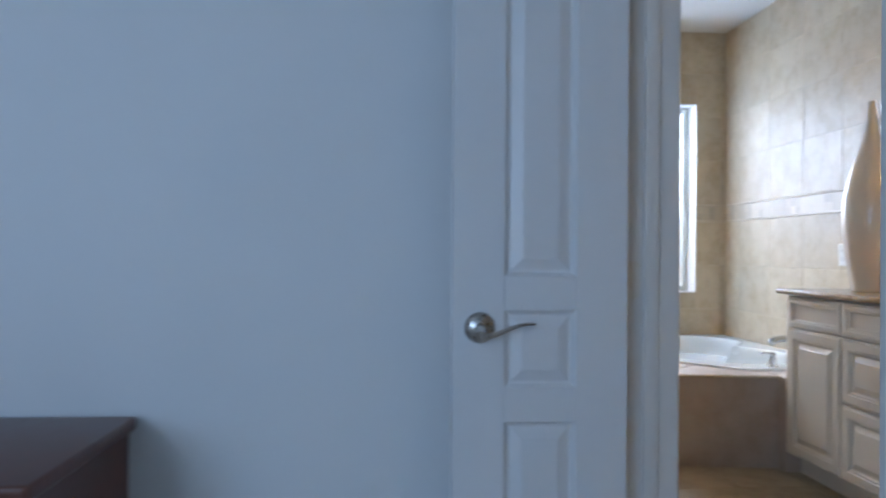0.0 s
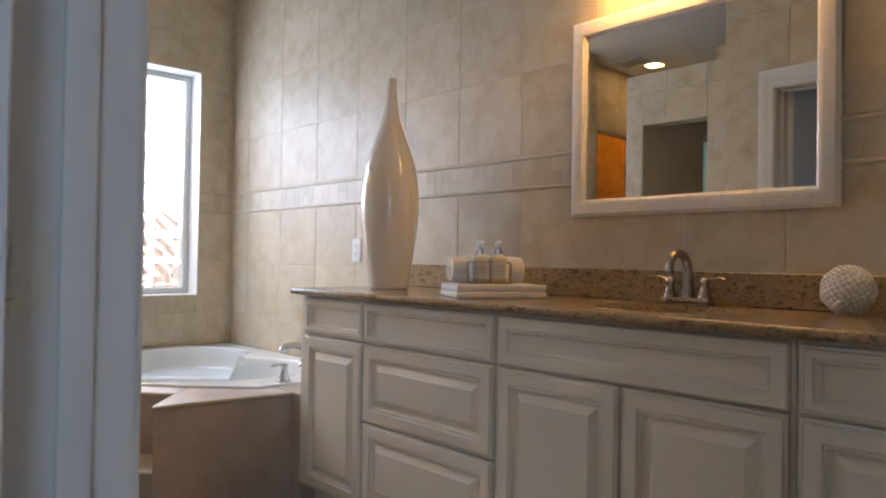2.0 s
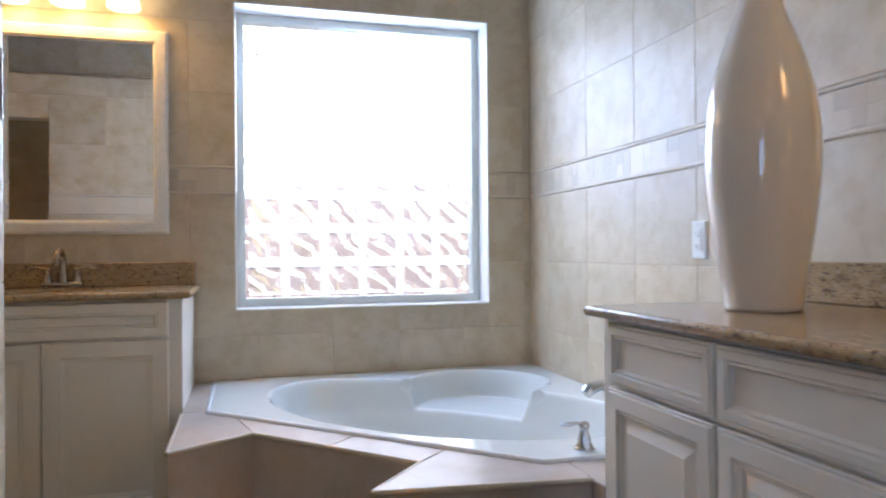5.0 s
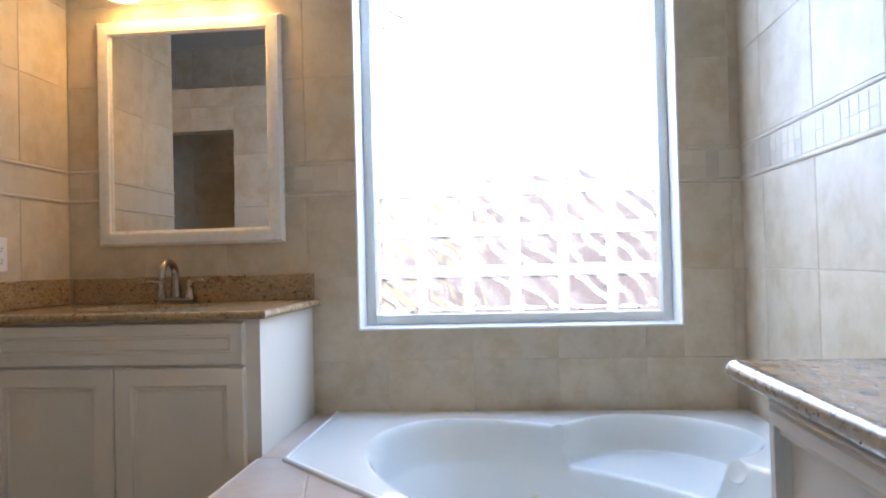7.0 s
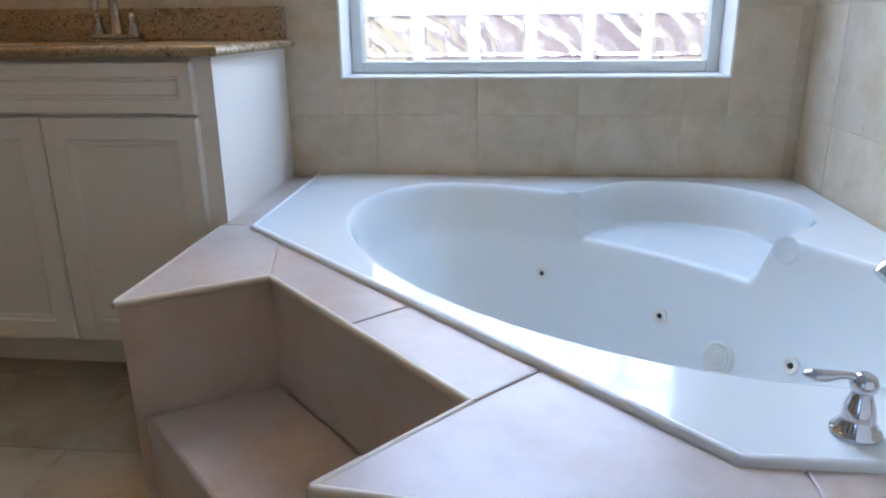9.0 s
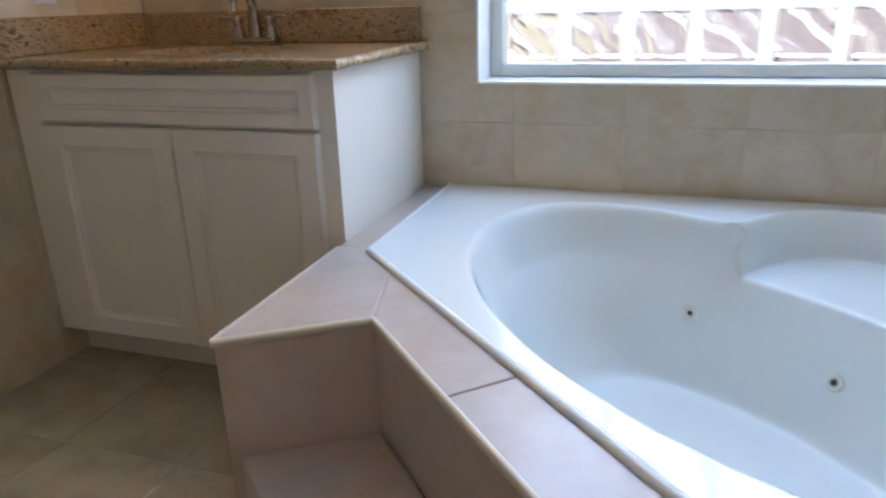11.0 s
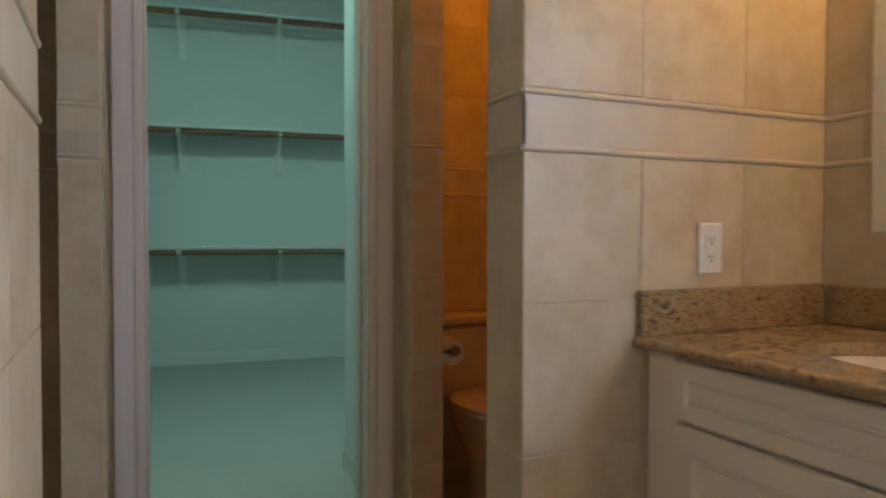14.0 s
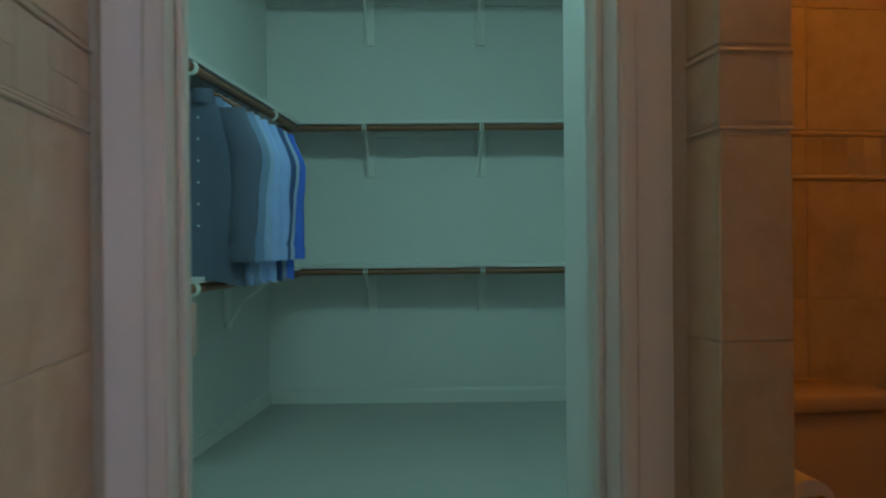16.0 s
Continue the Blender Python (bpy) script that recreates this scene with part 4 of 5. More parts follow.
vase((-0.275, -1.945, 0.870))


def folded_towel(at, turn):
    root = thing("folded_towel", "folded cream terry towel lying on the countertop", "towel", at, turn=turn)
    b = None
    for k, (dx, z0, z1) in enumerate(((0.0, 0.0, 0.0212), (0.001, 0.0205, 0.043))):
        o = box(-0.152 + dx, 0.152 - dx, -0.103 + dx, 0.103, z0, z1, bevel=0.0065, seg=3)
        bmesh.ops.subdivide_edges(o, edges=[e for e in o.edges if e.calc_length() > 0.1], cuts=8, use_grid_fill=True)
        for v in o.verts:
            v.co.z = max(v.co.z + 0.0022 * noise.noise(v.co * 15 + Vector((k * 9, 0, 0))), 0.0)
            v.co.y += 0.002 * noise.noise(v.co * 22 + Vector((0, k * 5, 3)))
        b = join(b, o)
    part("folds", b, TOWEL, root, smooth=60)
    return root


def rolled_towel(at, turn):
    root = thing("rolled_towel", "rolled cream terry towel resting on a folded towel", "towel", at, turn=turn)
    b = bmesh.new()
    rows = []
    for xi in range(17):
        x = -0.123 + 0.246 * xi / 16
        end = min(1.0, 0.90 + 0.045 * min(xi, 16 - xi))
        sag = 0.94 + 0.03 * x / 0.13
        rows.append([b.verts.new((x, end * (0.0475 + 0.0018 * noise.noise(Vector((x * 20, a * 2, 0)))) * math.cos(a), 0.0455 + end * sag * (0.048 + 0.0015 * noise.noise(Vector((x * 14, 5 + a * 2, 0)))) * math.sin(a))) for a in [2 * math.pi * k / 28 for k in range(28)]])
    for r, s in zip(rows, rows[1:]):
        for k in range(28):
            b.faces.new((r[k], r[(k + 1) % 28], s[(k + 1) % 28], s[k]))
    b.faces.new(rows[0][::-1])
    b.faces.new(rows[-1])
    part("roll", b, TOWEL, root, smooth=60)
    for s in (-1, 1):
        sp = [(s * 0.1235, (0.004 + 0.0055 * a) * math.cos(a), 0.046 + (0.004 + 0.0055 * a) * math.sin(a)) for a in [0.4 * k for k in range(18)]]
        part("roll_end", tube(sp, 0.0045, 6), TOWEL, root, smooth=60)
    return root


TT = -28.0
folded_towel((-0.312, -2.545, 0.8705), TT)
tm = pose(-0.312, -2.545, 0.8705, 0, 0, TT)
rolled_towel(tm @ Vector((-0.012, 0.038, 0.0425)), TT - 2)


def soap_caddy(at, turn):
    root = thing("soap_caddy", "small wire caddy standing on the folded towel", "caddy", at, turn=turn)

    def ring(z):
        return [(0.066 * math.copysign(abs(math.cos(a)) ** 0.35, math.cos(a)), 0.031 * math.copysign(abs(math.sin(a)) ** 0.35, math.sin(a)), z) for a in [2 * math.pi * k / 48 for k in range(49)]]
    for z in (0.003, 0.016, 0.070):
        part("wire_ring", tube(ring(z), 0.0016, 6), NICKEL, root, smooth=50)
    for x in (-0.064, 0.064):
        for y in (-0.0295, 0.0295):
            part("wire_post", tube([(x, y, 0.0), (x, y, 0.070)], 0.0016, 6), NICKEL, root)
    for x in (-0.04, -0.013, 0.013, 0.04):
        part("floor_wire", tube([(x, -0.030, 0.003), (x, 0.030, 0.003)], 0.0014, 6), NICKEL, root)
    return root


def soap_bottle(at, turn, color, label):
    root = thing("soap_bottle", label, "bottle", at, group="soap bottles", turn=turn)

    def slab_ring(w, d, z):
        return [(w * math.copysign(abs(math.cos(a)) ** 0.5, math.cos(a)), d * math.copysign(abs(math.sin(a)) ** 0.5, math.sin(a)), z) for a in [2 * math.pi * k / 32 for k in range(32)]]

    def loft(rows):
        b = bmesh.new()
        vr = [[b.verts.new(p) for p in r] for r in rows]
        for r, q in zip(vr, vr[1:]):
            for i in range(len(r)):
                b.faces.new((r[i], r[(i + 1) % len(r)], q[(i + 1) % len(r)], q[i]))
        b.faces.new(vr[0][::-1])
        b.faces.new(vr[-1])
        return b
    bt = part("bottle", loft([slab_ring(0.026, 0.021, 0.0), slab_ring(0.0285, 0.0235, 0.003), slab_ring(0.0285, 0.0235, 0.072), slab_ring(0.027, 0.022, 0.079), slab_ring(0.020, 0.017, 0.086), slab_ring(0.0125, 0.0125, 0.090), slab_ring(0.0115, 0.0115, 0.094)]), material("soap_bottle_plastic", color, 0.12, blotch=0.03, bscale=20, coat=0.35), root, smooth=50)
    part("label", loft([slab_ring(0.0291, 0.0241, z) for z in (0.016, 0.066)]), material("paper_label", (0.72, 0.66, 0.57), 0.6, grain=0.02, scale=200), bt, "plain cream label", 50)
    for k, w in enumerate((0.013, 0.018, 0.010)):
        part("print_line", box(-w, w, -0.0246, -0.0240, 0.052 - k * 0.008, 0.0535 - k * 0.008), material("label_print", (0.36, 0.32, 0.28), 0.6), bt)
    cl = part("collar", lathe([(0.0, 0.091), (0.0135, 0.091), (0.0135, 0.108), (0.010, 0.110), (0.005, 0.111), (0.0045, 0.120), (0.0, 0.120)], 22), CHROME, root, "chrome pump collar", 40)
    b = lathe([(0.0, 0.118), (0.009, 0.118), (0.0095, 0.130), (0.007, 0.134), (0.0, 0.135)], 18)
    tube([(0, -0.004, 0.129), (0, -0.022, 0.130), (0, -0.031, 0.126)], [0.0045, 0.004, 0.003], 8, b)
    part("pump_head", b, WHITEP, cl, "white pump head", 40)
    return root


cm = tm @ Matrix.Translation((-0.034, -0.062, 0.0435))
soap_caddy(cm.translation, TT)
soap_bottle((cm @ Vector((-0.031, 0, 0.005))), TT + 4, (0.60, 0.50, 0.35), "clear pump bottle of pale amber soap in the caddy")
soap_bottle((cm @ Vector((0.031, 0, 0.005))), TT - 3, (0.64, 0.55, 0.42), "clear pump bottle of cream lotion in the caddy")


def bead_ball(at, r):
    b = bmesh.new()
    n = 260
    for i in range(n):
        z = 1 - 2 * (i + 0.5) / n
        a = i * 2.399963
        q = math.sqrt(1 - z * z)
        s = r * (0.095 + 0.02 * math.sin(i * 5.3))
        bmesh.ops.create_icosphere(b, subdivisions=1, radius=s, matrix=Matrix.Translation((r * 0.90 * q * math.cos(a), r * 0.90 * q * math.sin(a), r * 0.90 * z)))
    bmesh.ops.create_icosphere(b, subdivisions=3, radius=r * 0.90)
    lo = min(v.co.z for v in b.verts)
    b.transform(Matrix.Translation((at[0], at[1], at[2] - lo)))
    ob = part("bead_ball", b, BEAD, smooth=60)
    return tagged(ob, "white pearl-beaded decorative ball on the granite countertop", "ornament", "bead balls")


bead_ball((-0.150, -3.565, 0.870), 0.063)
bead_ball((-0.200, -3.735, 0.870), 0.063)


# ---------------------------------------------------------------- outlets
def outlet(label, m, u, v, w=0.070, h=0.115):
    root = thing("wall_outlet", label, "outlet", group="wall outlets")
    mm = m @ Matrix.Translation((u, v, 0))
    b = raised(w, h, [(0, 0.003), (0.003, 0.006)])
    b.transform(mm)
    plate = part("cover_plate", b, WHITEP, root)
    b = raised(w * 0.48, h * 0.60, [(0, 0.0075), (0.001, 0.0085)], 0.005)
    b.transform(mm)
    rec = part("receptacle", b, WHITEP, root)
    for s in (-1, 1):
        b = box(-0.0075, -0.0055, s * 0.020 - 0.004, s * 0.020 + 0.006, 0.0086, 0.0092)
        box(0.0055, 0.0075, s * 0.020 - 0.003, s * 0.020 + 0.005, 0.0086, 0.0092, b)
        lathe([(0.0026, 0.0086), (0.0026, 0.0092), (0, 0.0092)], 10, b, Matrix.Translation((0, s * 0.020 - 0.009, 0)))
        b.transform(mm)
        part("slots", b, DARK, rec, "dark plug slots")
        b = lathe([(0.003, 0.006), (0.0025, 0.0072), (0, 0.0072)], 10, m=mm @ Matrix.Translation((0, s * h * 0.42, 0)))
        part("screw", b, WHITEP, plate)
    b = box(-0.006, 0.006, -0.003, 0.003, 0.0086, 0.0095)
    b.transform(mm)
    part("reset_button", b, WHITEP, rec)
    return root


outlet("white wall outlet on the tiled wall above the small vanity", face("+x", -2.507, 0, 0), -0.383, 1.058)
outlet("white wall outlet on the tiled wall behind the vase", face("-x", 0, 0, 0), 1.345, 1.030)


# ---------------------------------------------------------------- bedroom dresser
def dresser():
    root = thing("dresser", "dark reddish-brown wooden dresser against the bedroom wall", "dresser")
    x0, x1, y0, y1, h = -3.95, -2.972, -3.745, -3.288, 0.660
    part("top", box(x0 - 0.02, x1 + 0.018, y0 - 0.02, y1, h - 0.030, h, bevel=0.007, seg=3), WOODD, root, smooth=40)
    part("carcass", box(x0, x1, y0, y1, 0.07, h - 0.030), WOODD, root)
    part("plinth", box(x0 + 0.01, x1 - 0.01, y0 + 0.02, y1, 0.006, 0.07), WOODD, root)
    for i in range(2):
        for j in range(2):
            b = raised(0.44, 0.225, [(0, 0.012), (0.012, 0.018), (0.03, 0.018), (0.036, 0.013)])
            b.transform(face("-y", x0 + 0.235 + i * 0.46, y0, 0.205 + j * 0.245))
            dr = part("drawer_front", b, WOODD, root)
            part("drawer_knob", lathe([(0.006, 0.013), (0.005, 0.024), (0.013, 0.030), (0.012, 0.038), (0, 0.041)], 16, m=face("-y", x0 + 0.235 + i * 0.46, y0, 0.205 + j * 0.245)), NICKEL, dr, "metal knob", 40)


dresser()


# ---------------------------------------------------------------- closet
def shelf_run(m, u0, u1, v, brackets, group):
    root = thing("closet_shelf", "white painted closet shelf with a wooden hanging rod below", "shelf", group=group)
    b = box(u0, u1, v, v + 0.022, 0.0, 0.315, bevel=0.002, seg=1)
    b.transform(m)
    part("board", b, TRIM, root)
    b = box(u0, u1, v - 0.045, v, 0.0, 0.018)
    b.transform(m)
    part("cleat", b, CLOSETP, root)
    b = tube([(u0, v - 0.026, 0.292), (u1, v - 0.026, 0.292)], 0.0205, 16)
    b.transform(m)
    part("rod", b, WOODR, root, "brown wooden hanging rod", 50)
    for u in brackets:
        b = box(u - 0.020, u + 0.048, v - 0.322, v - 0.002, 0.0, 0.024, bevel=0.003)
        b.transform(m)
        br = part("bracket", b, WHITEP, root, "white metal shelf bracket", 40)
        b = tube([(u, v - 0.300, 0.022), (u, v - 0.17, 0.105), (u, v - 0.052, 0.262)], 0.0105, 8)
        tube([(u, v - 0.006, 0.0), (u, v - 0.006, 0.30)], 0.007, 8, b)
        b.transform(m)
        part("brace", b, WHITEP, br, smooth=40)
        hk = [(u, v - 0.026 + 0.0275 * math.cos(a), 0.292 + 0.0275 * math.sin(a)) for a in [0.1 + 0.32 * k for k in range(12)]]
        b = tube([(u - 0.009, p[1], p[2]) for p in hk], 0.006, 8)
        tube([(u + 0.009, p[1], p[2]) for p in hk], 0.006, 8, b)
        b.transform(m)
        part("rod_hook", b, WHITEP, br, smooth=40)
    return root


for v in (0.957, 1.902, 2.815):
    shelf_run(face("+x", -7.40, 0, 0), -2.298, 0.448, v, (-1.595, -0.825, -0.055), "closet back shelves").matrix_world = CLM
for v in (0.947, 1.892):
    shelf_run(face("+y", 0, -2.30, 0), 4.3, 7.09, v, (4.6, 5.5, 6.6), "closet side shelves").matrix_world = SLM


def shirt(x, color, label, lean, k):
    """A long-sleeved shirt on a hanger, hung on the side rod."""
    root = thing("hanging_shirt", label, "shirt", (x, -2.015, 1.868), group="hanging shirts", turn=lean)
    root.matrix_world = SLM @ root.matrix_world
    cloth = fabric("shirt_cloth", color)
    b = bmesh.new()
    rows = []
    n = 36
    for i in range(26):
        t = i / 25
        z = -0.115 - 0.80 * t
        w = 0.045 + 0.145 * float(smooth(0.0, 0.10, t)) + 0.008 * t
        th = 0.020 + 0.018 * float(smooth(0.0, 0.2, t)) + 0.006 * t
        drop = 0.055 * (1 - math.cos(min(1, t / 0.12) * math.pi)) / 2
        row = []
        for q in range(n):
            a = 2 * math.pi * q / n
            yy = w * math.cos(a)
            f = 0.007 * t * math.sin(a * 7 + k * 2.1 + 2.5 * t) + 0.003 * noise.noise(Vector((yy * 14, z * 7, k * 3.0)))
            row.append(b.verts.new((th * math.sin(a) + f, yy, z - drop * (abs(yy) / max(w, 1e-6)) ** 2 * 0.6)))
        rows.append(row)
    for r, s in zip(rows, rows[1:]):
        for q in range(n):
            b.faces.new((r[q], r[(q + 1) % n], s[(q + 1) % n], s[q]))
    body = part("shirt_body", b, cloth, root, smooth=70)
    for s in (-1, 1):
        b = bmesh.new()
        rows = []
        for i in range(22):
            t = i / 21
            yc = s * (0.140 + 0.060 * float(smooth(0.0, 0.35, t)) + 0.010 * math.sin(k * 1.3 + 4 * t) * t)
            xc = 0.012 * math.sin(k * 2.3 + s) * t + 0.02 * t
            z = -0.155 - 0.62 * t
            wy = 0.050 + 0.026 * math.sin(math.pi * min(1, t * 1.25 + 0.15)) + (0.012 if t > 0.55 else 0.0) * math.sin((t - 0.55) / 0.45 * math.pi)
            wx = 0.024 + 0.012 * math.sin(math.pi * t) + 0.006 * math.sin(9 * t + k)
            row = []
            for q in range(20):
                a = 2 * math.pi * q / 20
                f = 0.006 * noise.noise(Vector((q * 0.9, z * 11, k * 3.1 + s)))
                row.append(b.verts.new((xc + (wx + f) * math.sin(a), yc + (wy + f) * math.cos(a), z + 0.010 * noise.noise(Vector((q, i, k))) * (i < 21))))
            rows.append(row)
        for r, q2 in zip(rows, rows[1:]):
            for q in range(20):
                b.faces.new((r[q], r[(q + 1) % 20], q2[(q + 1) % 20], q2[q]))
        b.faces.new(rows[0])
        sl = part("sleeve", b, cloth, root, smooth=70)
        yc = s * (0.200 + 0.010 * math.sin(k * 1.3 + 4.0))
        part("cuff", lathe([(0.038, -0.835), (0.041, -0.836), (0.043, -0.800), (0.042, -0.765), (0.038, -0.764)], 20, m=Matrix.Translation((0.012 * math.sin(k * 2.3 + s) + 0.02, yc, 0.0)) @ Matrix.Diagonal((0.72, 1.35, 1.0, 1.0))), cloth, sl, smooth=60)
    part("collar", lathe([(0.060, -0.135), (0.066, -0.120), (0.056, -0.070), (0.050, -0.072), (0.052, -0.12)], 24, m=Matrix.Diagonal((0.62, 1.0, 1.0, 1.0))), cloth, root, smooth=60)
    for i in range(6):
        part("button", lathe([(0, 0.0), (0.0045, 0.0), (0.0045, 0.002), (0, 0.003)], 10, m=Matrix.Translation((0.040 + 0.006 * i / 6, 0.004, -0.20 - i * 0.095)) @ Matrix.Rotation(radians(90), 4, "Y")), WHITEP, body)
    b = tube([(0, -0.165, -0.155), (0, -0.09, -0.10), (0, 0, -0.075), (0, 0.09, -0.10), (0, 0.165, -0.155)], 0.007, 8)
    tube([(0, 0, -0.075), (0, 0, -0.03)] + [(0, 0.022 * math.sin(a), 0.0 + 0.022 * -math.cos(a) + 0.0) for a in [0.3 + 0.35 * q for q in range(11)]], 0.0025, 6, b)
    part("hanger", b, WOODR, root, "wooden hanger", 40)


for k, (x, col, lab) in enumerate([(-5.62, (0.10, 0.12, 0.18), "dark slate blue button shirt hanging on the closet rod"), (-5.72, (0.20, 0.28, 0.46), "dark slate blue button shirt hanging on the closet rod"), (-5.82, (0.34, 0.46, 0.72), "grey blue button shirt hanging on the closet rod"), (-5.93, (0.36, 0.50, 0.86), "light blue button shirt hanging on the closet rod"), (-6.04, (0.34, 0.48, 0.86), "light blue button shirt hanging on the closet rod"), (-6.15, (0.06, 0.10, 0.27), "navy blue button shirt hanging on the closet rod"), (-6.25, (0.40, 0.50, 0.72), "pale grey blue shirt hanging on the closet rod"), (-6.35, (0.07, 0.18, 0.75), "bright blue button shirt hanging on the closet rod")]):
    shirt(x, col, lab, 4 * math.sin(k * 1.9), k)

tl = thing("closet_ceiling_light", "long lit fluorescent closet light on the ceiling", "ceiling lamp")
part("housing", box(-5.20, -3.90, -1.12, -0.78, 3.075, 3.10, bevel=0.004), WHITEP, tl)
part("diffuser", box(-5.17, -3.93, -1.08, -0.82, 3.060, 3.076, bevel=0.004), TUBEGLOW, tl, "lit white diffuser")


# ---------------------------------------------------------------- water closet
def toilet():
    root = thing("toilet", "white porcelain two-piece toilet with closed lid", "toilet")
    cy = -0.250
    tank = part("tank", box(-4.135, -3.955, cy - 0.215, cy + 0.215, 0.40, 0.703, bevel=0.025, seg=3), PORC, root, smooth=40)
    part("tank_lid", box(-4.142, -3.940, cy - 0.228, cy + 0.228, 0.704, 0.748, bevel=0.014, seg=3), PORC, tank, smooth=40)
    part("flush_lever", tube([(-3.945, cy - 0.15, 0.66), (-3.935, cy - 0.15, 0.66), (-3.932, cy - 0.10, 0.655)], 0.007, 8), CHROME, tank, "chrome flush lever", 40)

    def ov(k, z, x0=-3.955, x1=-3.44, w=0.185, n=40):
        cxx, rx = (x0 + x1) / 2, (x1 - x0) / 2
        return [(cxx + rx * k * math.cos(a) + (1 - k) * -0.06, cy + w * k * math.sin(a) * (1 - 0.10 * math.cos(a)), z) for a in [2 * math.pi * i / n for i in range(n)]]

    def loft(rows, name, label=""):
        b = bmesh.new()
        vr = [[b.verts.new(p) for p in r] for r in rows]
        for r, s in zip(vr, vr[1:]):
            for i in range(len(r)):
                b.faces.new((r[i], r[(i + 1) % len(r)], s[(i + 1) % len(r)], s[i]))
        b.faces.new(vr[0][::-1])
        b.faces.new(vr[-1])
        part(name, b, PORC, root, label, 50)
    loft([ov(0.62, 0.0), ov(0.60, 0.02), ov(0.55, 0.10), ov(0.62, 0.20), ov(0.85, 0.30), ov(0.97, 0.36), ov(0.99, 0.395)], "bowl")
    loft([ov(1.0, 0.396), ov(1.02, 0.402), ov(1.02, 0.412), ov(1.0, 0.417)], "seat")
    loft([ov(1.0, 0.4175), ov(1.01, 0.424), ov(1.0, 0.434), ov(0.9, 0.440)], "lid")


toilet()
ph = thing("paper_holder", "dark metal toilet paper holder on the tiled wall", "paper holder")
m = face("+y", -3.470, -0.627, 0.69)
b = tube([(0.0, 0, 0.001), (0.0, 0, 0.055)], 0.010, 12)
lathe([(0.026, 0.0), (0.026, 0.005), (0.012, 0.012), (0, 0.012)], 20, b)
tube([(-0.01, 0, 0.055), (0.075, 0, 0.055)], 0.011, 12, b)
lathe([(0.0, 0.0), (0.018, 0.004), (0.020, 0.012), (0.012, 0.02), (0, 0.02)], 18, b, Matrix.Translation((-0.028, 0, 0.055)) @ Matrix.Rotation(radians(90), 4, "Y"))
b.transform(m)
part("holder_arm", b, NICKEL, ph, smooth=40)
b = lathe([(0.018, -0.05), (0.044, -0.05), (0.044, 0.05), (0.018, 0.05), (0.018, -0.05)], 28, m=m @ Matrix.Translation((0.055, -0.008, 0.055)) @ Matrix.Rotation(radians(90), 4, "Y"))
tagged(part("toilet_paper", b, TOWEL, smooth=40), "roll of white toilet paper on the holder", "toilet paper")

# ---------------------------------------------------------------- shower
sh = thing("shower_valve", "dark bronze round shower valve on the tiled shower wall", "shower valve")
mm = face("+x", -3.530, -2.10, 1.163)
part("plate", lathe([(0.0, 0.0), (0.085, 0.0), (0.085, 0.006), (0.072, 0.012), (0.060, 0.010), (0.045, 0.018), (0.0, 0.018)], 36, m=mm), BRONZE, sh, smooth=40)
part("knob", lathe([(0.030, 0.016), (0.032, 0.040), (0.026, 0.055), (0, 0.058)], 24, m=mm), BRONZE, sh, smooth=40)
hd = thing("shower_fixture", "dark bronze shower head on a bent wall arm", "shower head")
part("flange", lathe([(0.0, 0.0), (0.030, 0.0), (0.030, 0.004), (0.016, 0.012), (0.0, 0.012)], 20, m=face("+x", -3.530, -2.10, 1.88)), BRONZE, hd, smooth=40)
part("arm", tube([(-3.528, -2.10, 1.88), (-3.48, -2.10, 1.895), (-3.38, -2.10, 1.885), (-3.30, -2.10, 1.84)], 0.011, 10), BRONZE, hd, smooth=40)
part("head", lathe([(0.012, 0.06), (0.018, 0.04), (0.050, 0.012), (0.058, 0.0), (0.054, -0.004), (0.0, -0.004)], 28, m=Matrix.Translation((-3.262, -2.10, 1.795)) @ Matrix.Rotation(radians(-38), 4, "Y")), BRONZE, hd, smooth=40)

# ---------------------------------------------------------------- ceiling fittings
can = thing("recessed_light", "lit recessed ceiling can light with white trim ring", "ceiling lamp")
part("trim_ring", lathe([(0.062, -0.001), (0.085, -0.001), (0.083, -0.006), (0.066, -0.004)], 32, m=Matrix.Translation((-3.18, -1.06, H))), WHITEP, can, smooth=40)
part("lens", lathe([(0.0, -0.003), (0.066, -0.003), (0.066, -0.001)], 32, m=Matrix.Translation((-3.18, -1.06, H))), CANGLOW, can, "glowing lens")
vent = thing("ceiling_vent", "white slatted ceiling vent beside the can light", "vent")
VX, VY = -2.98, -0.96
part("frame", box(VX - 0.10, VX + 0.10, VY - 0.14, VY + 0.14, H - 0.010, H - 0.001, bevel=0.003), WHITEP, vent)
for i in range(7):
    b = box(-0.085, 0.085, -0.013, 0.013, -0.0015, 0.0015)
    b.transform(Matrix.Translation((VX, VY - 0.105 + i * 0.035, H - 0.017)) @ Matrix.Rotation(radians(32), 4, "X"))
    part("slat", b, WHITEP, vent)
wl = thing("water_closet_light", "round lit ceiling globe in the water closet", "ceiling lamp")
part("base", lathe([(0.0, 0.0), (0.09, 0.0), (0.09, -0.02), (0.0, -0.02)], 28, m=Matrix.Translation((-3.35, -0.22, H - 0.001))), NICKEL, wl, smooth=40)


# ---------------------------------------------------------------- tiles
TM = {}


def tile_mesh(w, h, t, mat):
    key = (round(w, 4), round(h, 4), mat.name)
    if key not in TM:
        TM[key] = mesh("tile", raised(w, h, [(0, -0.0012), (0.0014, 0.0)], -t), mat)
    return TM[key]


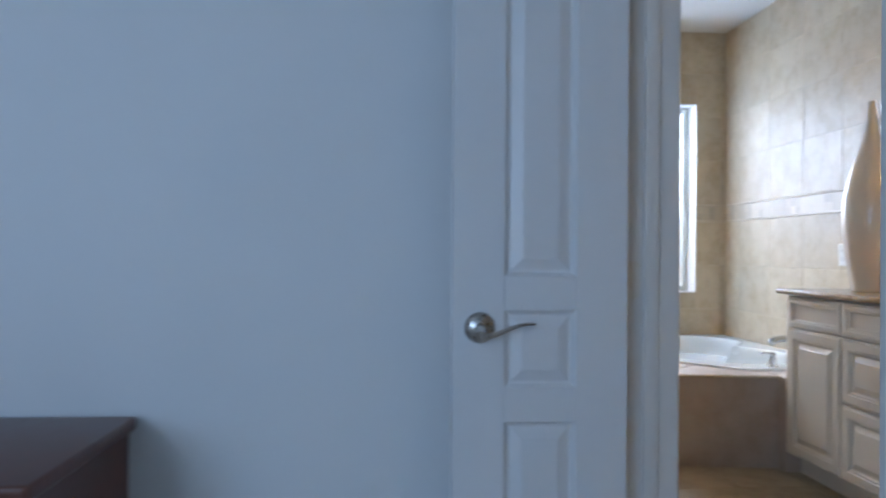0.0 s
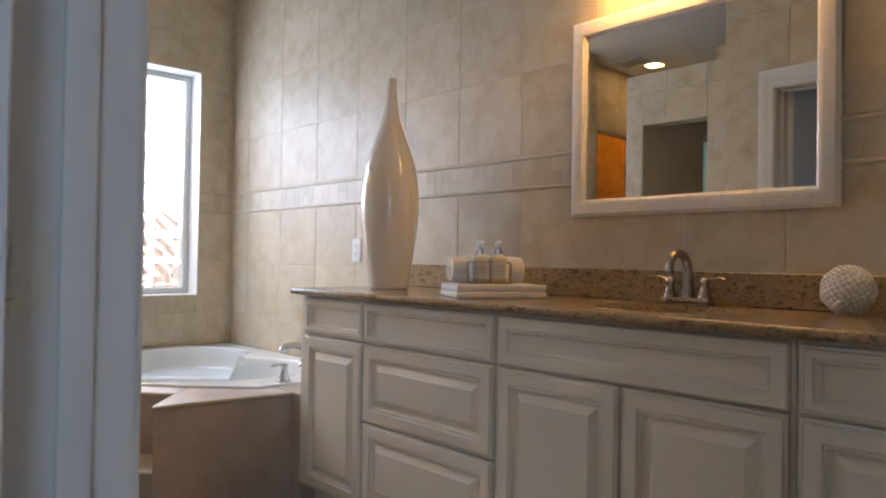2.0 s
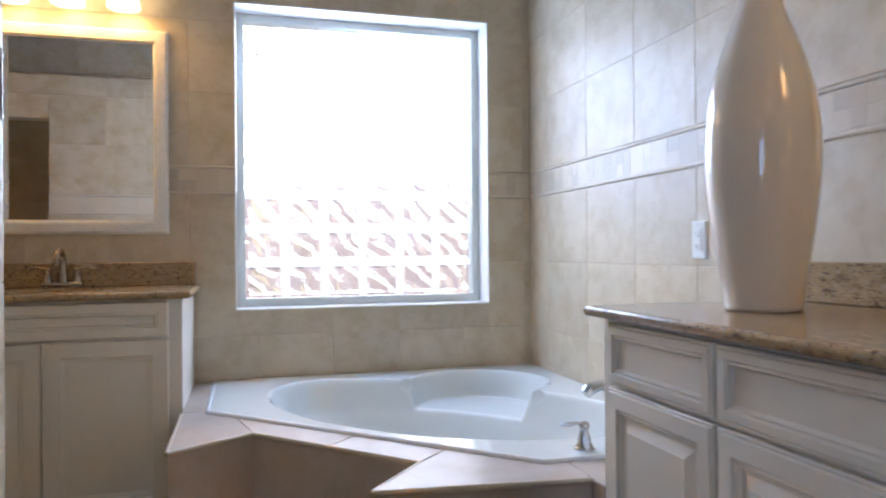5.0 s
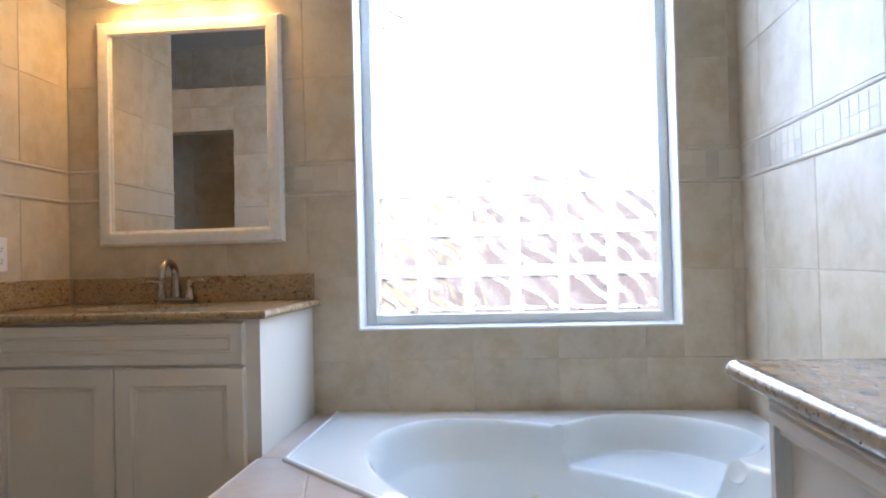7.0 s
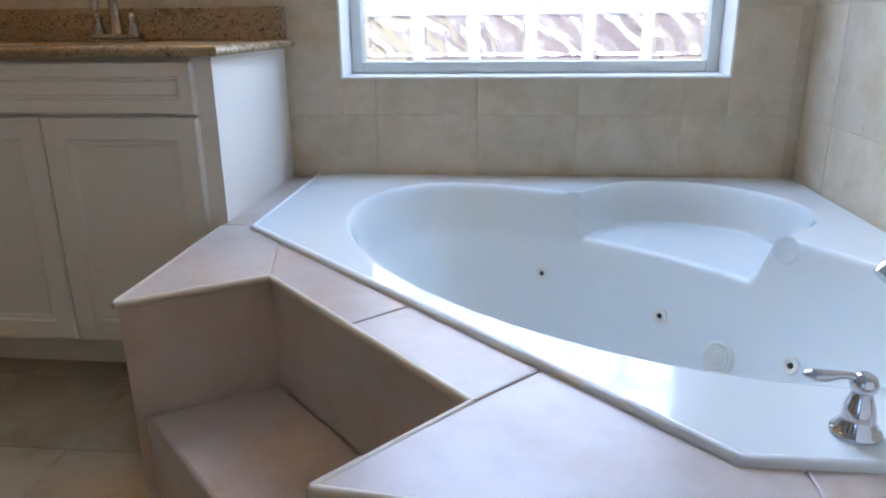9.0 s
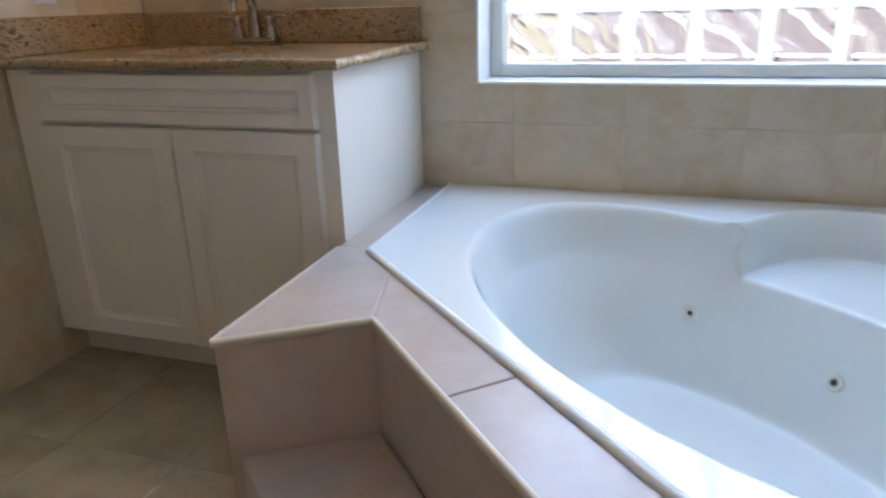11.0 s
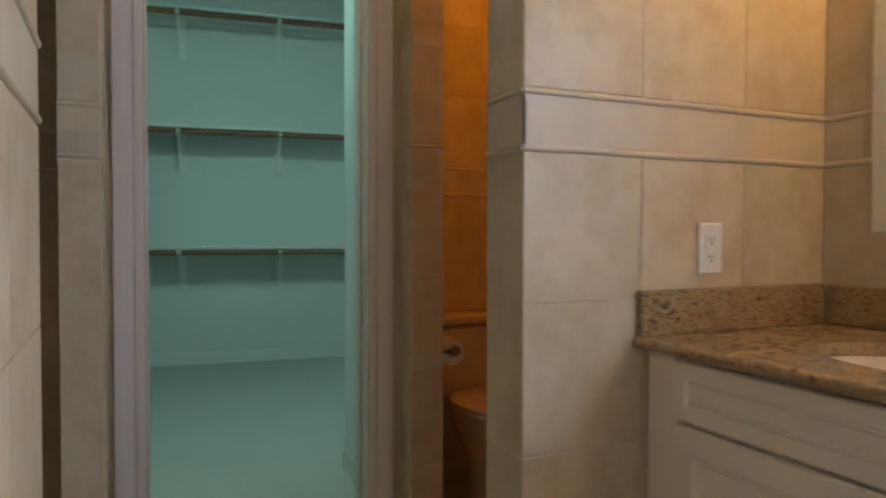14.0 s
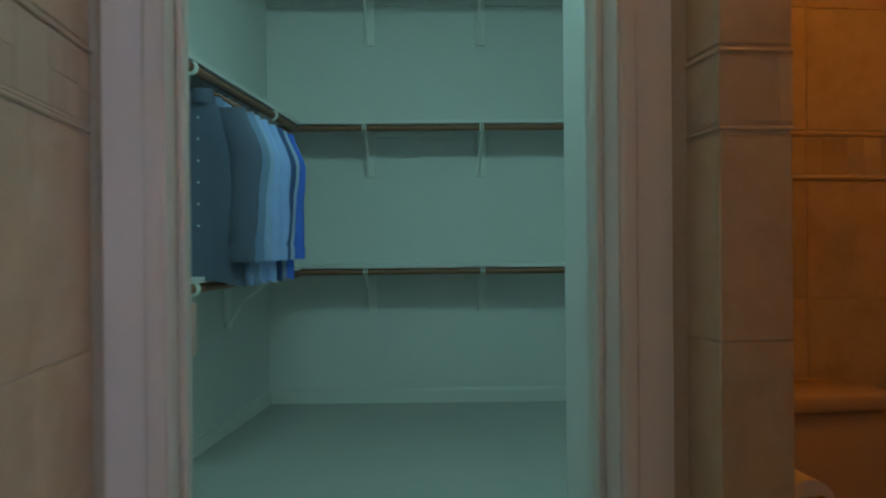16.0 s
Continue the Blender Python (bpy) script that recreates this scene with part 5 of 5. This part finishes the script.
def cut(rects, hole):
    out = []
    a0, a1, b0, b1 = hole
    for u0, u1, v0, v1 in rects:
        if a1 <= u0 or a0 >= u1 or b1 <= v0 or b0 >= v1:
            out.append((u0, u1, v0, v1))
            continue
        if u0 < a0:
            out.append((u0, a0, v0, v1))
        if a1 < u1:
            out.append((a1, u1, v0, v1))
        m0, m1 = max(u0, a0), min(u1, a1)
        if v0 < b0:
            out.append((m0, m1, v0, b0))
        if b1 < v1:
            out.append((m0, m1, b1, v1))
    return out


def tiles(parent, m, us, vs, holes=(), mat=TILE, gap=0.0021, t=0.007, name="tile"):
    for u0, u1 in zip(us, us[1:]):
        for v0, v1 in zip(vs, vs[1:]):
            rs = [(u0 + gap / 2, u1 - gap / 2, v0 + gap / 2, v1 - gap / 2)]
            for hl in holes:
                rs = cut(rs, hl)
            for a, c, d, e in rs:
                if c - a < 0.012 or e - d < 0.012:
                    continue
                ob = new(name, tile_mesh(c - a, e - d, t, mat))
                ob.parent = parent
                ob.matrix_world = m @ Matrix.Translation(((a + c) / 2, (d + e) / 2, 0.0))


B0, B1 = 1.262, 1.376


def band(parent, m, u0, u1, holes=(), r=0.0065, mat=None):
    """Two pencil liners with a mosaic course between them."""
    spans = [(u0, u1, B0, B1)]
    jw = 0.0001 if mat else 0.0014
    for hl in holes:
        spans = cut(spans, hl)
    for a, c, d, e in spans:
        if c - a < 0.01:
            continue
        for z in (B0, B1):
            n = max(2, int((c - a) / 0.06))
            pts = [(a + (c - a) * i / n, z + 0.0012 * noise.noise(Vector((a + i * 0.7, z * 9, u0))), -0.001) for i in range(n + 1)]
            bm = tube(pts, r, 10)
            bm.transform(m)
            part("pencil_liner", bm, LINER, parent, smooth=50)
        bm = None
        u = a
        lo, hi = B0 + 0.010, B1 - 0.010
        hh = (hi - lo) / 2
        rnd = random.Random(int(u0 * 100))
        while u < c - 0.01:
            kind = rnd.choice((0, 0, 1, 1, 2, 3))
            w = {0: hh, 1: hh, 2: 2 * hh, 3: hh * 1.5}[kind]
            w = min(w, c - u)
            if kind == 2:
                cells = [(u, u + w, lo, hi)]
            else:
                cells = [(u, u + w, lo, lo + hh), (u, u + w, lo + hh, hi)]
            for p, q, v0, v1 in cells:
                if q - p > 0.008:
                    bm = join(bm, raised(q - p - jw, v1 - v0 - jw, [(0, -jw / 4), (0.0008, 0.0)], -0.006), Matrix.Translation(((p + q) / 2, (v0 + v1) / 2, 0.0)))
            u += w
        back = box(a, c, lo - 0.004, hi + 0.004, -0.006, -0.0012)
        back.transform(m)
        part("mosaic_grout", back, LINER, parent)
        if bm:
            bm.transform(m)
            tagged(part("mosaic_tile", bm, mat or MOSAIC, parent), kind="stuff")


LO = [0.33, 0.64, 0.95, B0 - 0.008]
LOF = [0.0, 0.33, 0.64, 0.95, B0 - 0.008]
HI = [B1 + 0.008, 1.70, 2.01, 2.32, H]
EU = [0.0, 0.21, 0.60, 0.97, 1.33, 1.70, 2.05, 2.39, 2.73, 3.05, 3.36, 3.67, 3.98, 4.29, 4.60, 4.87]
ME = face("-x", 0, 0, 0)
tiles(wall_east, ME, EU, LO)
tiles(wall_east, ME, EU, HI)
band(wall_east, ME, 0.0, 4.87)
MN = face("-y", 0, 0, 0)
NU = [-2.507, -2.20, -1.885, -1.572, -1.275, -0.962, -0.655, -0.345, -0.035, 0.0]
WH = [(WX0 - 0.004, WX1 + 0.004, WZ0 - 0.004, WZ1 + 0.004)]
tiles(wall_north, MN, NU, LO, WH)
tiles(wall_north, MN, NU, HI, WH)
band(wall_north, MN, -2.507, 0.0, WH)
TU = [-4.153, -3.84, -3.53, -3.22, -2.91, -2.66]
MNW = face("-y", 0, 0.20, 0)
tiles(wall_north, MNW, TU, LOF)
tiles(wall_north, MNW, TU, HI)
band(wall_north, MNW, -4.153, -2.66)
MW = face("+x", -2.507, 0, 0)
tiles(wall_wing, MW, [-0.875, -0.578, -0.275, 0.0], LOF)
tiles(wall_wing, MW, [-0.875, -0.578, -0.275, 0.0], HI)
band(wall_wing, MW, -0.875, 0.0, mat=MOSAICQ)
MWE = face("-y", 0, -0.875, 0)
tiles(wall_wing, MWE, [-2.66, -2.507], LOF)
tiles(wall_wing, MWE, [-2.66, -2.507], HI)
band(wall_wing, MWE, -2.66, -2.507, mat=MOSAICQ)
MWB = face("-x", -2.66, 0, 0)
tiles(wall_wing, MWB, [-0.20, 0.0, 0.31, 0.62, 0.875], LOF)
tiles(wall_wing, MWB, [-0.20, 0.0, 0.31, 0.62, 0.875], HI)
MTB = face("+x", -4.150, 0, 0)
tiles(wall_water_closet, MTB, [-0.63, -0.42, -0.11, 0.20], LOF)
tiles(wall_water_closet, MTB, [-0.63, -0.42, -0.11, 0.20], HI)
band(wall_water_closet, MTB, -0.63, 0.20)
MTS = face("+y", 0, -0.627, 0)
tiles(wall_water_closet, MTS, [3.432, 3.74, 4.15], LOF)
tiles(wall_water_closet, MTS, [3.432, 3.74, 4.15], HI)
MP = face("-y", 0, -0.743, 0)
for vs in (LOF, HI):
    tiles(wall_closet, MP, [-3.53, -3.429], vs)
    tiles(wall_closet, face("+x", -3.429, 0, 0), [-0.743, -0.627], vs)
band(wall_closet, MP, -3.53, -3.430, r=0.0035)
band(wall_closet, face("+x", -3.429, 0, 0), -0.743, -0.627, r=0.0035)
MSN = face("+y", 0, -1.715, 0)
SHOLE = [(2.527, 3.073, 0.0, 1.86)]
SV = [B1 + 0.008, 1.70, 2.01, SH]
for vs in (LOF, SV):
    tiles(wall_shower_north, MSN, [1.77, 1.96, 2.20, 2.527, 2.80, 3.073], vs, SHOLE)
band(wall_shower_north, MSN, 1.77, 2.527, mat=MOSAICQ)
MSE = face("+x", -1.770, 0, 0)
EH = [(-2.243, -1.827, 0.0, 1.823)]
for vs in (LOF, SV):
    tiles(wall_shower_east, MSE, [-2.36, -2.24, -1.985, -1.715], vs, EH)
for vs in (LOF, HI):
    tiles(wall_shower_north, face("+x", -3.067, 0, 0), [-1.730, -1.643], vs)
    tiles(wall_shower_north, face("+y", 0, -1.643, 0), [3.067, 3.34, 3.53], vs)
band(wall_shower_north, face("+x", -3.067, 0, 0), -1.730, -1.643, r=0.0035)
band(wall_shower_north, face("+y", 0, -1.643, 0), 3.067, 3.53, r=0.0035)
MSW = face("+x", -3.530, 0, 0)
for vs in (LOF, HI):
    tiles(wall_closet, MSW, [-2.46, -2.15, -1.83, -1.748], vs)
    tiles(wall_shower_south, face("+y", 0, -2.457, 0), [1.89, 2.2, 2.51, 2.82, 3.13, 3.44, 3.53], vs)
band(wall_closet, MSW, -2.46, -1.748)
DH = [(DY0 - 0.09, DY1 + 0.09, 0, DZ + 0.09), (NY0 - 0.09, NY1 + 0.09, 0, 2.0)]
MDW = face("+x", DWX + 0.003, 0, 0)
DU = [-4.87, -4.56, -4.25, -3.94, -3.63, -3.32, -3.01, -2.70, -2.36]
for vs in (LOF, HI):
    tiles(wall_doorway, MDW, DU, vs, DH)
band(wall_doorway, MDW, -4.87, -2.36, DH)
tiles(wall_water_closet, MP, [-3.43, -3.12, -2.81, -2.66], [2.08, 2.32, H])
# floor tiles
FU = [-4.15 + 0.33 * i for i in range(13)]
FV = [-4.87 + 0.33 * i for i in range(16)] + [0.20]
MF = face("+z", 0, 0, 0)
tiles(floor_base, MF, FU, FV, [(-4.2, -1.82, -4.9, -2.58), (-3.67, -3.43, -0.745, -0.625), (-0.45, 0.1, -4.9, 0.1), (-4.2, -3.60, -4.9, -0.745), (-1.55, 0.1, -1.0, 0.3)], FLOOR, name="floor_tile")
